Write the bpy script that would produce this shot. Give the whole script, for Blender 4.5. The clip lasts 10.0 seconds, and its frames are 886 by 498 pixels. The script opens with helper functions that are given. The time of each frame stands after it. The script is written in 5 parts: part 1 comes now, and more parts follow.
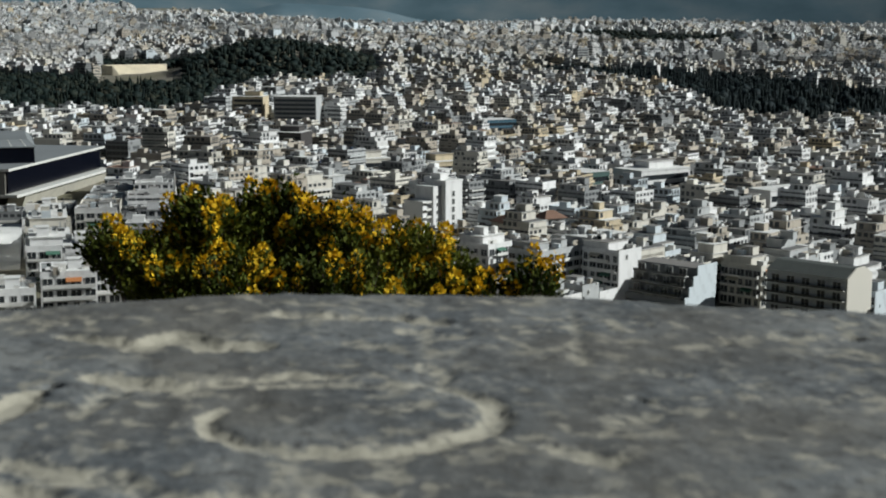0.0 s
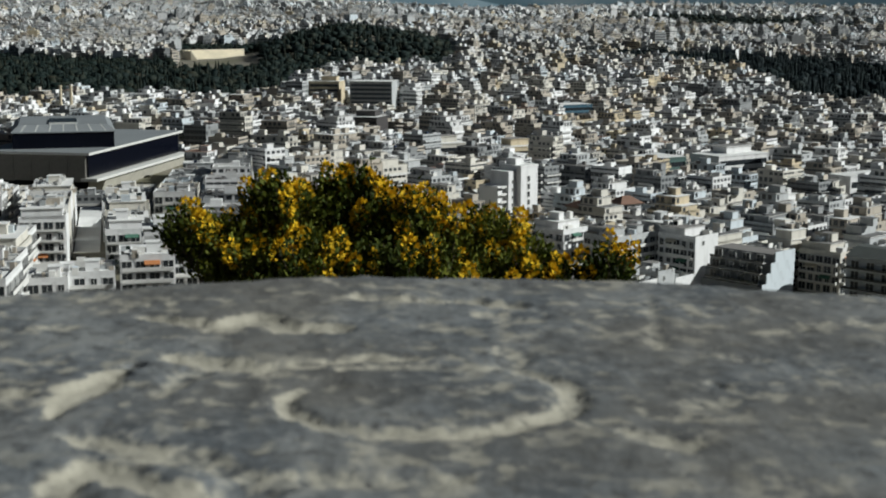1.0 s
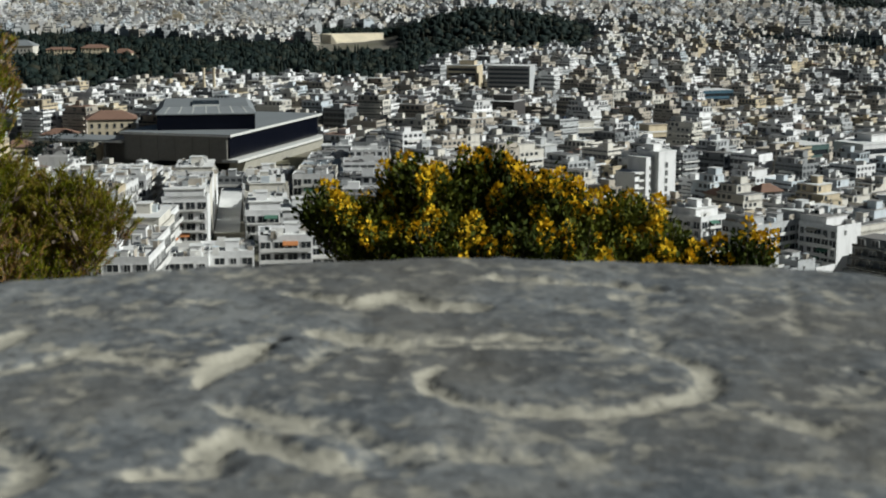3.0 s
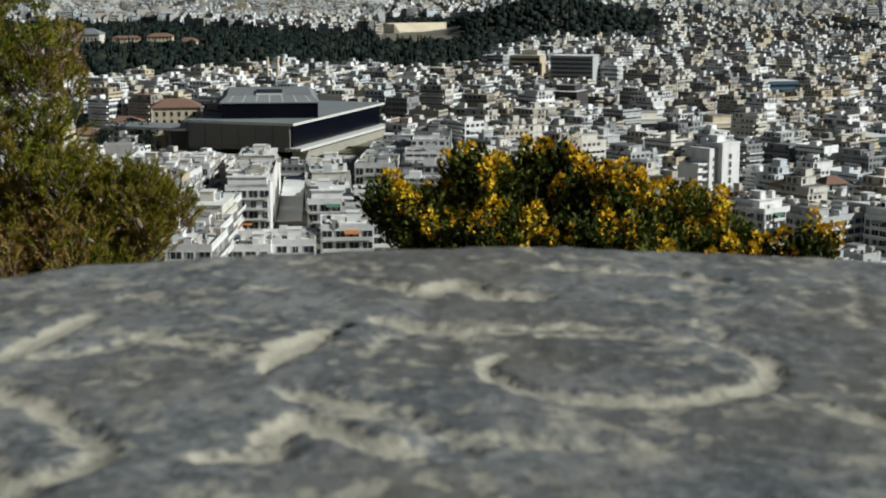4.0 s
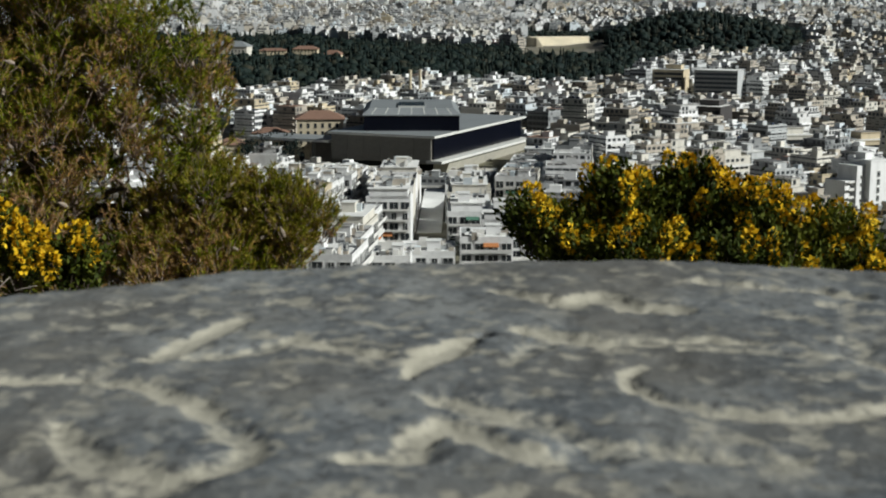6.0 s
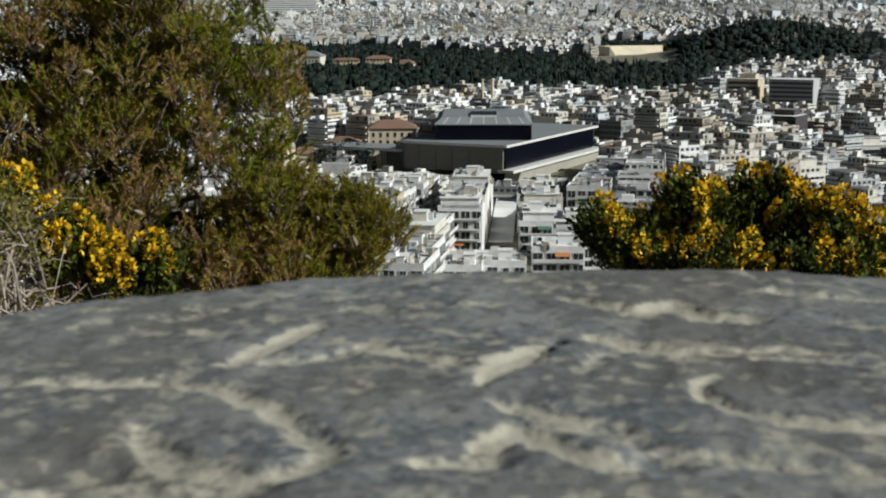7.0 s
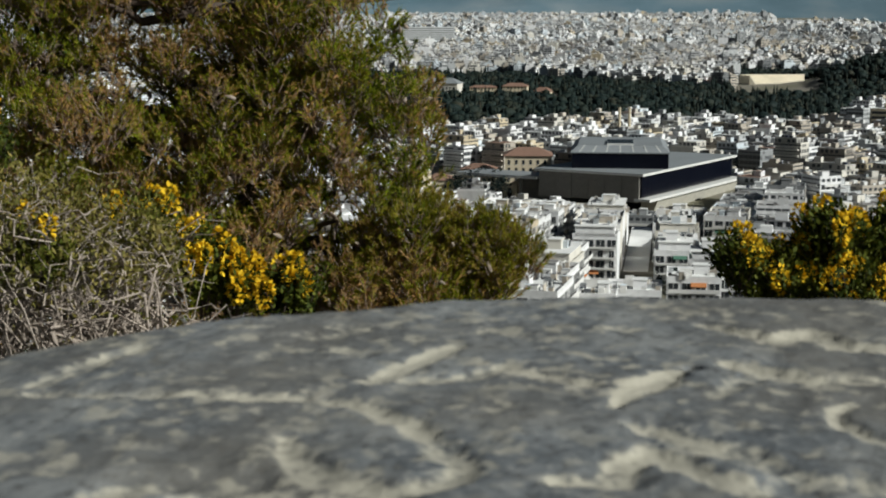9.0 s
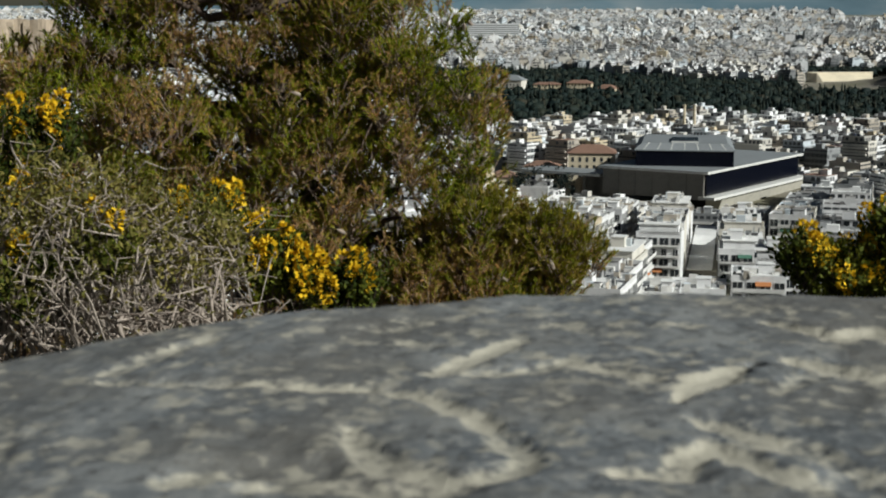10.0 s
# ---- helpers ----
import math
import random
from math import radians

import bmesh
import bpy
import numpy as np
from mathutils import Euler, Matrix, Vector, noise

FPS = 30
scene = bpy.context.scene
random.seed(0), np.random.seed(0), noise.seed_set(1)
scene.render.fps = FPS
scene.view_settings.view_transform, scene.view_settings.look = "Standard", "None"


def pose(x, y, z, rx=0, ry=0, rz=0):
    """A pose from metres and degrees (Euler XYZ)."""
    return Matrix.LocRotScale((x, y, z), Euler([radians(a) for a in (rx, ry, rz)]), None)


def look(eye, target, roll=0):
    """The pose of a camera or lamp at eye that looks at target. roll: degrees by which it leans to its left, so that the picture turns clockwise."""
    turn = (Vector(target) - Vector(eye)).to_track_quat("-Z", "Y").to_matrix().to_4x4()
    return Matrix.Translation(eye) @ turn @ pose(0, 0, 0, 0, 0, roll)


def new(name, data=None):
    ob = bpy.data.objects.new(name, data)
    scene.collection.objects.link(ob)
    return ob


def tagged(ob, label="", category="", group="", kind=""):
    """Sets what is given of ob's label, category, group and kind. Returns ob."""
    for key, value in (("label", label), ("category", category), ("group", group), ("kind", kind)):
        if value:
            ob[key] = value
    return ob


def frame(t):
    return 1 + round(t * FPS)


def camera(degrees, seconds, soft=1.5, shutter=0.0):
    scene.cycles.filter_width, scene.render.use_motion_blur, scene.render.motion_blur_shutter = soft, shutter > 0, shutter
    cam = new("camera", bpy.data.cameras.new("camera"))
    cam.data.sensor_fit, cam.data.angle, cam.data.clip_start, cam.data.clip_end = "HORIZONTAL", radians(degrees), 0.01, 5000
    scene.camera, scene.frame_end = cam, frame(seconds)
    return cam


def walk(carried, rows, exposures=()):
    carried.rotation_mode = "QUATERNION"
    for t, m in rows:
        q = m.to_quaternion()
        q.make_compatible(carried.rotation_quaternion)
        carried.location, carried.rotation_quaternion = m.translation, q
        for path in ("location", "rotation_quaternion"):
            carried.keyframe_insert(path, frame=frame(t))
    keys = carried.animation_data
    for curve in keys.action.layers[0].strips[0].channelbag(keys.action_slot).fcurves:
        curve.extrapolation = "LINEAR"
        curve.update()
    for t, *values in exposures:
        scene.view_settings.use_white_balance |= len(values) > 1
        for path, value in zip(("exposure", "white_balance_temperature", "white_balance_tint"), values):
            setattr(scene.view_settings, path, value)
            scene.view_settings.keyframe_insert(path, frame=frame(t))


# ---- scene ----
cam = camera(33.4, 10.0, soft=2.0)
EYE = 1.3
# t, x, y, z (from the first stance), yaw, pitch, roll
ROWS = [
    (0.0, 0.0082, 0.0223, 0.0006, -13.384, -9.049, -0.215),
    (0.5, 0.0071, 0.0210, 0.0004, -12.136, -9.307, -0.198),
    (1.0, 0.0062, 0.0195, 0.0002, -10.471, -9.642, -0.032),
    (1.5, 0.0051, 0.0171, 0.0000, -9.179, -9.817, -0.042),
    (2.0, 0.0041, 0.0147, 0.0000, -7.708, -10.030, 0.007),
    (2.5, 0.0032, 0.0117, 0.0000, -6.491, -10.133, 0.039),
    (3.0, 0.0025, 0.0085, 0.0000, -5.154, -10.244, -0.031),
    (4.5, 0.0005, 0.0028, -0.0003, -1.442, -10.735, -0.052),
    (5.0, -0.0002, -0.0002, -0.0002, 0.000, -10.700, 0.000),
    (5.5, -0.0010, -0.0036, 0.0001, 1.319, -10.338, -0.062),
    (7.0, -0.0020, -0.0135, 0.0007, 5.521, -9.778, 0.097),
    (7.5, -0.0021, -0.0185, 0.0012, 6.666, -9.159, 0.254),
    (8.0, -0.0021, -0.0232, 0.0014, 8.011, -8.784, 0.149),
    (8.5, -0.0021, -0.0275, 0.0014, 9.340, -8.764, 0.138),
    (9.0, -0.0022, -0.0320, 0.0014, 10.803, -8.721, -0.002),
    (9.5, -0.0018, -0.0370, 0.0015, 12.047, -8.698, 0.033),
    (10.0, -0.0012, -0.0425, 0.0018, 13.270, -8.849, -0.061),
]
walk(cam, [(t, pose(x, y, EYE + z, 90 + pitch, roll, yaw)) for t, x, y, z, yaw, pitch, roll in ROWS], exposures=[(0.0, -0.09, 6170, 5.0), (4.5, 0.01, 6270, 5.0), (10.0, 0.08, 6320, 5.5)])
cam.data.dof.use_dof = True
cam.data.dof.focus_distance = 300.0
cam.data.dof.aperture_fstop = 23.0

# ---- light ----
SUN_AZ, SUN_EL = 106.0, 31.0   # degrees to the right of the +y axis, and up
world = bpy.data.worlds.new("sky")
scene.world = world
world.use_nodes = True
wn = world.node_tree.nodes
sky = wn.new("ShaderNodeTexSky")
sky.sky_type = 'NISHITA'
sky.sun_disc = False
sky.sun_elevation, sky.sun_rotation = radians(SUN_EL), radians(SUN_AZ)
wn["Background"].inputs["Strength"].default_value = 0.015
world.node_tree.links.new(sky.outputs[0], wn["Background"].inputs["Color"])
sun = new("sun", bpy.data.lights.new("sun", 'SUN'))
sun.data.energy, sun.data.angle, sun.data.color = 5.0, radians(0.55), (1.0, 0.98, 0.93)
sa, se = radians(SUN_AZ), radians(SUN_EL)
sun.matrix_world = look((0, 0, 60), (-math.sin(sa) * math.cos(se), -math.cos(sa) * math.cos(se), 60 - math.sin(se)))

# ---- materials ----
def nodes_of(name):
    m = bpy.data.materials.new(name)
    m.use_nodes = True
    return m, m.node_tree.nodes, m.node_tree.links, m.node_tree.nodes["Principled BSDF"]


def mix_node(n, l, fac, a, b, kind='MIX'):
    x = n.new("ShaderNodeMix")
    x.data_type, x.blend_type = 'RGBA', kind
    for value, i in ((fac, 0), (a, 6), (b, 7)):
        if isinstance(value, (int, float)):
            x.inputs[i].default_value = value
        elif isinstance(value, tuple):
            x.inputs[i].default_value = (*value, 1)
        else:
            l.new(value, x.inputs[i])
    return x.outputs[2]


def math_node(n, l, op, a, b=0.0, c=0.0):
    x = n.new("ShaderNodeMath")
    x.operation = op
    for i, value in enumerate((a, b, c)):
        if isinstance(value, (int, float)):
            x.inputs[i].default_value = value
        else:
            l.new(value, x.inputs[i])
    return x.outputs[0]


def noise_node(n, l, scale, detail=3.0, vector=None, stretch=None):
    x = n.new("ShaderNodeTexNoise")
    x.inputs["Scale"].default_value, x.inputs["Detail"].default_value = scale, detail
    if vector is None:
        vector = n.new("ShaderNodeTexCoord").outputs["Object"]
    if stretch:
        mp = n.new("ShaderNodeMapping")
        mp.inputs["Scale"].default_value = stretch
        l.new(vector, mp.inputs[0])
        vector = mp.outputs[0]
    l.new(vector, x.inputs["Vector"])
    return x.outputs["Fac"]


def ramp_node(n, l, value, stops):
    x = n.new("ShaderNodeValToRGB")
    e = x.color_ramp.elements
    while len(e) < len(stops):
        e.new(0.5)
    for k, (p, c) in zip(e, stops):
        k.position, k.color = p, (*c, 1) if isinstance(c, tuple) else (c, c, c, 1)
    l.new(value, x.inputs[0])
    return x.outputs[0]


def simple(name, colour, rough=0.8, grain=6.0, vary=0.25, metal=0.0, stain=0.4, bump=0.0):
    """A plain surface with fine grain and larger stains; alike objects differ a little."""
    m, n, l, p = nodes_of(name)
    fine = noise_node(n, l, grain, 4)
    wide = noise_node(n, l, stain, 3)
    dark = tuple(c * (1 - vary) for c in colour)
    lite = tuple(min(1, c * (1 + vary * 0.6)) for c in colour)
    c = mix_node(n, l, fine, dark, lite)
    c = mix_node(n, l, ramp_node(n, l, wide, [(0.45, 0.0), (0.75, 0.35)]), c, tuple(k * 0.55 for k in colour))
    l.new(c, p.inputs["Base Color"])
    p.inputs["Roughness"].default_value, p.inputs["Metallic"].default_value = rough, metal
    if bump:
        b = n.new("ShaderNodeBump")
        b.inputs["Strength"].default_value = bump
        l.new(fine, b.inputs["Height"])
        l.new(b.outputs[0], p.inputs["Normal"])
    return m


def facade(name, colour, openings):
    """Rendered masonry in metres of its UVs; with openings, rows of glazed doors and windows fill the storeys of far
    walls; 2 widens them to dark bands, with the shade of loggia recesses painted in.
    """
    m, n, l, p = nodes_of(name)
    geo = n.new("ShaderNodeNewGeometry")
    isl = geo.outputs["Random Per Island"]
    uv = n.new("ShaderNodeUVMap").outputs[0]
    stain = noise_node(n, l, 0.35, 4, uv, (1.0, 0.35, 1.0))
    fine = noise_node(n, l, 5.0, 3, uv)
    c = mix_node(n, l, isl, tuple(k * 0.72 for k in colour), tuple(min(0.86, k * 1.12) for k in colour))
    c = mix_node(n, l, ramp_node(n, l, stain, [(0.48, 0.0), (0.72, 0.5)]), c, tuple(k * 0.5 for k in colour))
    c = mix_node(n, l, math_node(n, l, 'MULTIPLY', fine, 0.18), c, (0.25, 0.24, 0.22))
    if openings:
        s = n.new("ShaderNodeSeparateXYZ")
        l.new(uv, s.inputs[0])
        u = math_node(n, l, 'MULTIPLY_ADD', s.outputs[0], 0.40, math_node(n, l, 'MULTIPLY', isl, 17.0))
        v = math_node(n, l, 'MULTIPLY', s.outputs[1], 1 / 3.05)
        cell = n.new("ShaderNodeCombineXYZ")
        l.new(math_node(n, l, 'FLOOR', u), cell.inputs[0])
        l.new(math_node(n, l, 'FLOOR', v), cell.inputs[1])
        l.new(math_node(n, l, 'MULTIPLY', isl, 91.0), cell.inputs[2])
        wnz = n.new("ShaderNodeTexWhiteNoise")
        l.new(cell.outputs[0], wnz.inputs["Vector"])
        fu, fv = math_node(n, l, 'FRACT', u), math_node(n, l, 'FRACT', v)
        wide, mid_v, high = (0.33, 0.48, 0.31) if openings == 1 else (0.46, 0.64, 0.31)
        inside = math_node(n, l, 'MULTIPLY', math_node(n, l, 'LESS_THAN', math_node(n, l, 'ABSOLUTE', math_node(n, l, 'SUBTRACT', fu, 0.5)), wide),
                           math_node(n, l, 'LESS_THAN', math_node(n, l, 'ABSOLUTE', math_node(n, l, 'SUBTRACT', fv, mid_v)), high))
        keep = math_node(n, l, 'GREATER_THAN', wnz.outputs["Value"], 0.3 if openings == 1 else 0.1)
        mask = math_node(n, l, 'MULTIPLY', inside, keep)
        c = mix_node(n, l, mask, c, (0.035, 0.04, 0.045))
        l.new(math_node(n, l, 'MULTIPLY_ADD', mask, -0.55, 0.85), p.inputs["Roughness"])
    else:
        p.inputs["Roughness"].default_value = 0.85
    l.new(c, p.inputs["Base Color"])
    return m


TINTS = [("white", (0.82, 0.82, 0.81)), ("ivory", (0.66, 0.63, 0.56)), ("pale_grey", (0.46, 0.475, 0.48)), ("beige", (0.46, 0.41, 0.34)),
         ("chalk", (0.83, 0.825, 0.81)), ("sand", (0.56, 0.47, 0.32)), ("grey", (0.25, 0.26, 0.265)), ("bluish_white", (0.60, 0.66, 0.70))]
TINT_EAST = [0.17, 0.17, 0.17, 0.18, 0.08, 0.07, 0.12, 0.04]   # greyer towards the right-hand plain
TINT_ODDS = [0.25, 0.18, 0.12, 0.15, 0.12, 0.06, 0.07, 0.05]
M_PLAIN = [facade("render_" + a, c, False) for a, c in TINTS]
M_FAR = [facade("storeys_" + a, c, 1) for a, c in TINTS]
M_BAND = [facade("loggias_" + a, c, 2) for a, c in TINTS]
M_ROOF = simple("roof_screed", (0.21, 0.20, 0.19), 0.9, 1.5, 0.3, stain=0.12)
M_ROOF2 = simple("roof_white_paint", (0.74, 0.74, 0.72), 0.85, 1.5, 0.25, stain=0.12)
M_ROOF3 = simple("roof_felt", (0.14, 0.14, 0.14), 0.9, 1.5, 0.3, stain=0.12)
M_TILE = simple("clay_tile", (0.23, 0.135, 0.095), 0.85, 3.0, 0.4, stain=0.3)
M_GLASS = simple("dark_window_glass", (0.03, 0.035, 0.04), 0.12, 2.0, 0.3)
M_FRAME = simple("window_frame_paint", (0.6, 0.6, 0.58), 0.6)
M_RAIL = simple("dark_iron_railing", (0.06, 0.06, 0.06), 0.6)
M_PARAPET = simple("balcony_white_paint", (0.7, 0.69, 0.66), 0.8)
M_AWN = [simple("awning_" + a, c, 0.9) for a, c in (("green", (0.07, 0.17, 0.12)), ("orange", (0.5, 0.2, 0.07)), ("cream", (0.6, 0.55, 0.43)))]
M_SOLAR = simple("solar_panel_glass", (0.04, 0.05, 0.08), 0.15)
M_STEEL = simple("galvanised_steel", (0.5, 0.52, 0.53), 0.4, metal=0.7)
M_MUS_PANEL = simple("dark_concrete_panel", (0.19, 0.18, 0.16), 0.8, 0.8, 0.3, stain=0.1)
M_MUS_GLASS = simple("black_gallery_glass", (0.004, 0.005, 0.010), 0.22, 0.5, 0.3)
M_MUS_GLASS.node_tree.nodes["Principled BSDF"].inputs["Specular IOR Level"].default_value = 0.15
M_MUS_ROOF = simple("grey_zinc_roof", (0.27, 0.29, 0.3), 0.55, 0.6, 0.15, metal=0.2, stain=0.05)
M_MUS_EDGE = simple("pale_concrete_edge", (0.6, 0.6, 0.57), 0.8, 1.0, 0.15)
M_MARBLE = simple("cream_marble_seats", (0.74, 0.67, 0.52), 0.8, 0.5, 0.2, stain=0.08)
M_OCHRE = simple("ochre_stucco", (0.58, 0.5, 0.36), 0.9, 1.0, 0.25)
M_ROCK = simple("limestone_cliff", (0.42, 0.34, 0.25), 0.95, 0.3, 0.45, stain=0.08, bump=0.6)


def ground_material():
    m, n, l, p = nodes_of("dry_earth_and_grass")
    a = noise_node(n, l, 0.02, 5)
    b = noise_node(n, l, 2.0, 6)
    c = mix_node(n, l, ramp_node(n, l, a, [(0.35, 0.0), (0.65, 1.0)]), (0.16, 0.15, 0.13), (0.09, 0.095, 0.05))
    c = mix_node(n, l, math_node(n, l, 'MULTIPLY', b, 0.5), c, (0.24, 0.2, 0.14))
    l.new(c, p.inputs["Base Color"])
    p.inputs["Roughness"].default_value = 0.95
    return m


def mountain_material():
    m, n, l, p = nodes_of("far_mountain_haze_tinted")
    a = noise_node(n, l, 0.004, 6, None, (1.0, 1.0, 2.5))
    # distance haze is put into these blue-grey colours and the faint glow below
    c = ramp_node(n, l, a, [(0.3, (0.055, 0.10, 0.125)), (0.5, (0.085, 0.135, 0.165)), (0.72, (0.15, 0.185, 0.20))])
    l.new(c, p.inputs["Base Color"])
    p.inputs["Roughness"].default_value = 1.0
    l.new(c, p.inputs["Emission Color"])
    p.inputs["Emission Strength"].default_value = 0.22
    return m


def leaf_material(name, stops, trans=0.25, wide=2.2):
    m, n, l, p = nodes_of(name)
    geo = n.new("ShaderNodeNewGeometry")
    big = noise_node(n, l, wide, 3)
    v = math_node(n, l, 'MULTIPLY_ADD', geo.outputs["Random Per Island"], 0.4, math_node(n, l, 'MULTIPLY_ADD', big, 1.3, -0.35))
    c = ramp_node(n, l, v, stops)
    l.new(c, p.inputs["Base Color"])
    p.inputs["Roughness"].default_value = 0.7
    p.inputs["Specular IOR Level"].default_value = 0.15
    if trans:
        t = n.new("ShaderNodeBsdfTranslucent")
        l.new(c, t.inputs[0])
        x = n.new("ShaderNodeMixShader")
        x.inputs[0].default_value = trans
        l.new(p.outputs[0], x.inputs[1])
        l.new(t.outputs[0], x.inputs[2])
        l.new(x.outputs[0], n["Material Output"].inputs["Surface"])
    return m


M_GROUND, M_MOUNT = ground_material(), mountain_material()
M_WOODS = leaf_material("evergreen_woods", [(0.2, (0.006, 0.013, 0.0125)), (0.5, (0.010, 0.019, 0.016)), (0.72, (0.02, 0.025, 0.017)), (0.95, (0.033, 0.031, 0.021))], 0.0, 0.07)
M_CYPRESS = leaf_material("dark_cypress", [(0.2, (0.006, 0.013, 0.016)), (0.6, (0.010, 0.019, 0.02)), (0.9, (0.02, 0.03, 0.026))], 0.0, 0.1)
M_LEAF = leaf_material("broom_leaves", [(0.15, (0.010, 0.019, 0.004)), (0.5, (0.042, 0.058, 0.006)), (0.85, (0.15, 0.16, 0.02))], 0.2)
M_FLOWER = leaf_material("yellow_petals", [(0.1, (0.52, 0.3, 0.01)), (0.5, (0.68, 0.43, 0.012)), (0.9, (0.78, 0.56, 0.04))], 0.2)
M_NEEDLE = leaf_material("pine_needles", [(0.15, (0.035, 0.07, 0.003)), (0.40, (0.22, 0.26, 0.01)), (0.52, (0.29, 0.25, 0.025)), (0.62, (0.42, 0.22, 0.075)), (0.74, (0.45, 0.29, 0.18)), (0.92, (0.19, 0.18, 0.015))], 0.35, 1.7)
M_NEEDLE_GREEN = leaf_material("green_pine_needles", [(0.15, (0.05, 0.085, 0.004)), (0.42, (0.18, 0.19, 0.010)), (0.58, (0.26, 0.22, 0.02)), (0.8, (0.30, 0.18, 0.06))], 0.35, 2.2)
M_GREYLEAF = leaf_material("grey_green_leaves", [(0.2, (0.05, 0.055, 0.01)), (0.5, (0.14, 0.13, 0.03)), (0.85, (0.27, 0.22, 0.065))])
M_BARK = simple("pine_bark", (0.09, 0.065, 0.05), 0.95, 30, 0.4, stain=4, bump=0.6)
M_TWIG = simple("bleached_twigs", (0.37, 0.31, 0.26), 0.9, 40, 0.3, stain=8)
M_BRUSH = simple("grey_brown_pine_twigs", (0.2, 0.145, 0.11), 0.9, 40, 0.4, stain=6)
M_CONE = simple("weathered_pine_cone", (0.3, 0.24, 0.19), 0.85, 60, 0.4, stain=10)


def stone_material():
    m, n, l, p = nodes_of("weathered_grey_marble")
    at = n.new("ShaderNodeAttribute")
    at.attribute_name = "carved"
    obj = n.new("ShaderNodeTexCoord").outputs["Object"]
    big = noise_node(n, l, 17.0, 7, obj, (1.0, 0.7, 1.0))
    mid = noise_node(n, l, 135.0, 6, obj, (1.0, 0.8, 1.0))
    fine = noise_node(n, l, 330.0, 4, obj)
    grey = ramp_node(n, l, big, [(0.32, (0.085, 0.097, 0.106)), (0.5, (0.145, 0.157, 0.163)), (0.68, (0.225, 0.233, 0.228))])
    grey = mix_node(n, l, ramp_node(n, l, mid, [(0.52, 0.0), (0.68, 0.75)]), grey, (0.25, 0.255, 0.25), 'MIX')
    grey = mix_node(n, l, ramp_node(n, l, mid, [(0.33, 0.7), (0.46, 0.0)]), grey, (0.052, 0.051, 0.048))
    worn = math_node(n, l, 'MULTIPLY', at.outputs["Fac"], ramp_node(n, l, noise_node(n, l, 30.0, 4, obj), [(0.34, 0.6), (0.6, 1.2)]))
    edge = math_node(n, l, 'ADD', worn, math_node(n, l, 'MULTIPLY_ADD', mid, 2.4, -1.22))
    patch = math_node(n, l, 'MULTIPLY', math_node(n, l, 'SUBTRACT', noise_node(n, l, 66.0, 6, obj, (1.0, 0.85, 1.0)), 0.53), 6.5)
    pale = math_node(n, l, 'MAXIMUM', ramp_node(n, l, edge, [(0.3, 0.0), (1.15, 0.9)]), math_node(n, l, 'MULTIPLY', math_node(n, l, 'MINIMUM', math_node(n, l, 'MAXIMUM', patch, 0.0), 0.65), ramp_node(n, l, noise_node(n, l, 15.0, 3, obj), [(0.38, 0.15), (0.55, 1.0)])))
    cream = mix_node(n, l, fine, (0.33, 0.31, 0.24), (0.60, 0.56, 0.455))
    stain = noise_node(n, l, 6.5, 5, obj)
    grey = mix_node(n, l, ramp_node(n, l, stain, [(0.42, 0.0), (0.62, 0.7)]), grey, (0.112, 0.104, 0.087))
    c = mix_node(n, l, pale, grey, cream)
    c = mix_node(n, l, math_node(n, l, 'MULTIPLY', fine, 0.3), c, (0.1, 0.1, 0.1))
    l.new(c, p.inputs["Base Color"])
    p.inputs["Roughness"].default_value = 0.62
    b = n.new("ShaderNodeBump")
    b.inputs["Strength"].default_value, b.inputs["Distance"].default_value = 0.35, 0.003
    l.new(math_node(n, l, 'ADD', mid, math_node(n, l, 'MULTIPLY', fine, 0.4)), b.inputs["Height"])
    l.new(b.outputs[0], p.inputs["Normal"])
    return m


M_STONE = stone_material()

# ---- mesh helpers ----
def raw_mesh(name, co, faces, mats, mat_ids=None, uv=None, smooth=False):
    """A mesh from an (n, 3) array and an (m, 3 or 4) array."""
    me = bpy.data.meshes.new(name)
    co, faces = np.asarray(co, np.float32), np.asarray(faces, np.int32)
    k = faces.shape[1]
    me.vertices.add(len(co))
    me.vertices.foreach_set("co", co.ravel())
    me.loops.add(faces.size)
    me.loops.foreach_set("vertex_index", faces.ravel())
    me.polygons.add(len(faces))
    me.polygons.foreach_set("loop_start", np.arange(0, faces.size, k, dtype=np.int32))
    me.polygons.foreach_set("loop_total", np.full(len(faces), k, np.int32))
    for mt in mats:
        me.materials.append(mt)
    if mat_ids is not None:
        me.polygons.foreach_set("material_index", np.asarray(mat_ids, np.int32))
    me.polygons.foreach_set("use_smooth", np.full(len(faces), smooth, bool))
    if uv is not None:
        me.uv_layers.new(name="UVMap").data.foreach_set("uv", np.asarray(uv, np.float32).ravel())
    me.update(calc_edges=True)
    return me


CORN = np.array([(-1, -1, 0), (1, -1, 0), (1, 1, 0), (-1, 1, 0), (-1, -1, 1), (1, -1, 1), (1, 1, 1), (-1, 1, 1)], float)
FACE = np.array([(0, 1, 5, 4), (1, 2, 6, 5), (2, 3, 7, 6), (3, 0, 4, 7), (4, 5, 6, 7), (3, 2, 1, 0)])


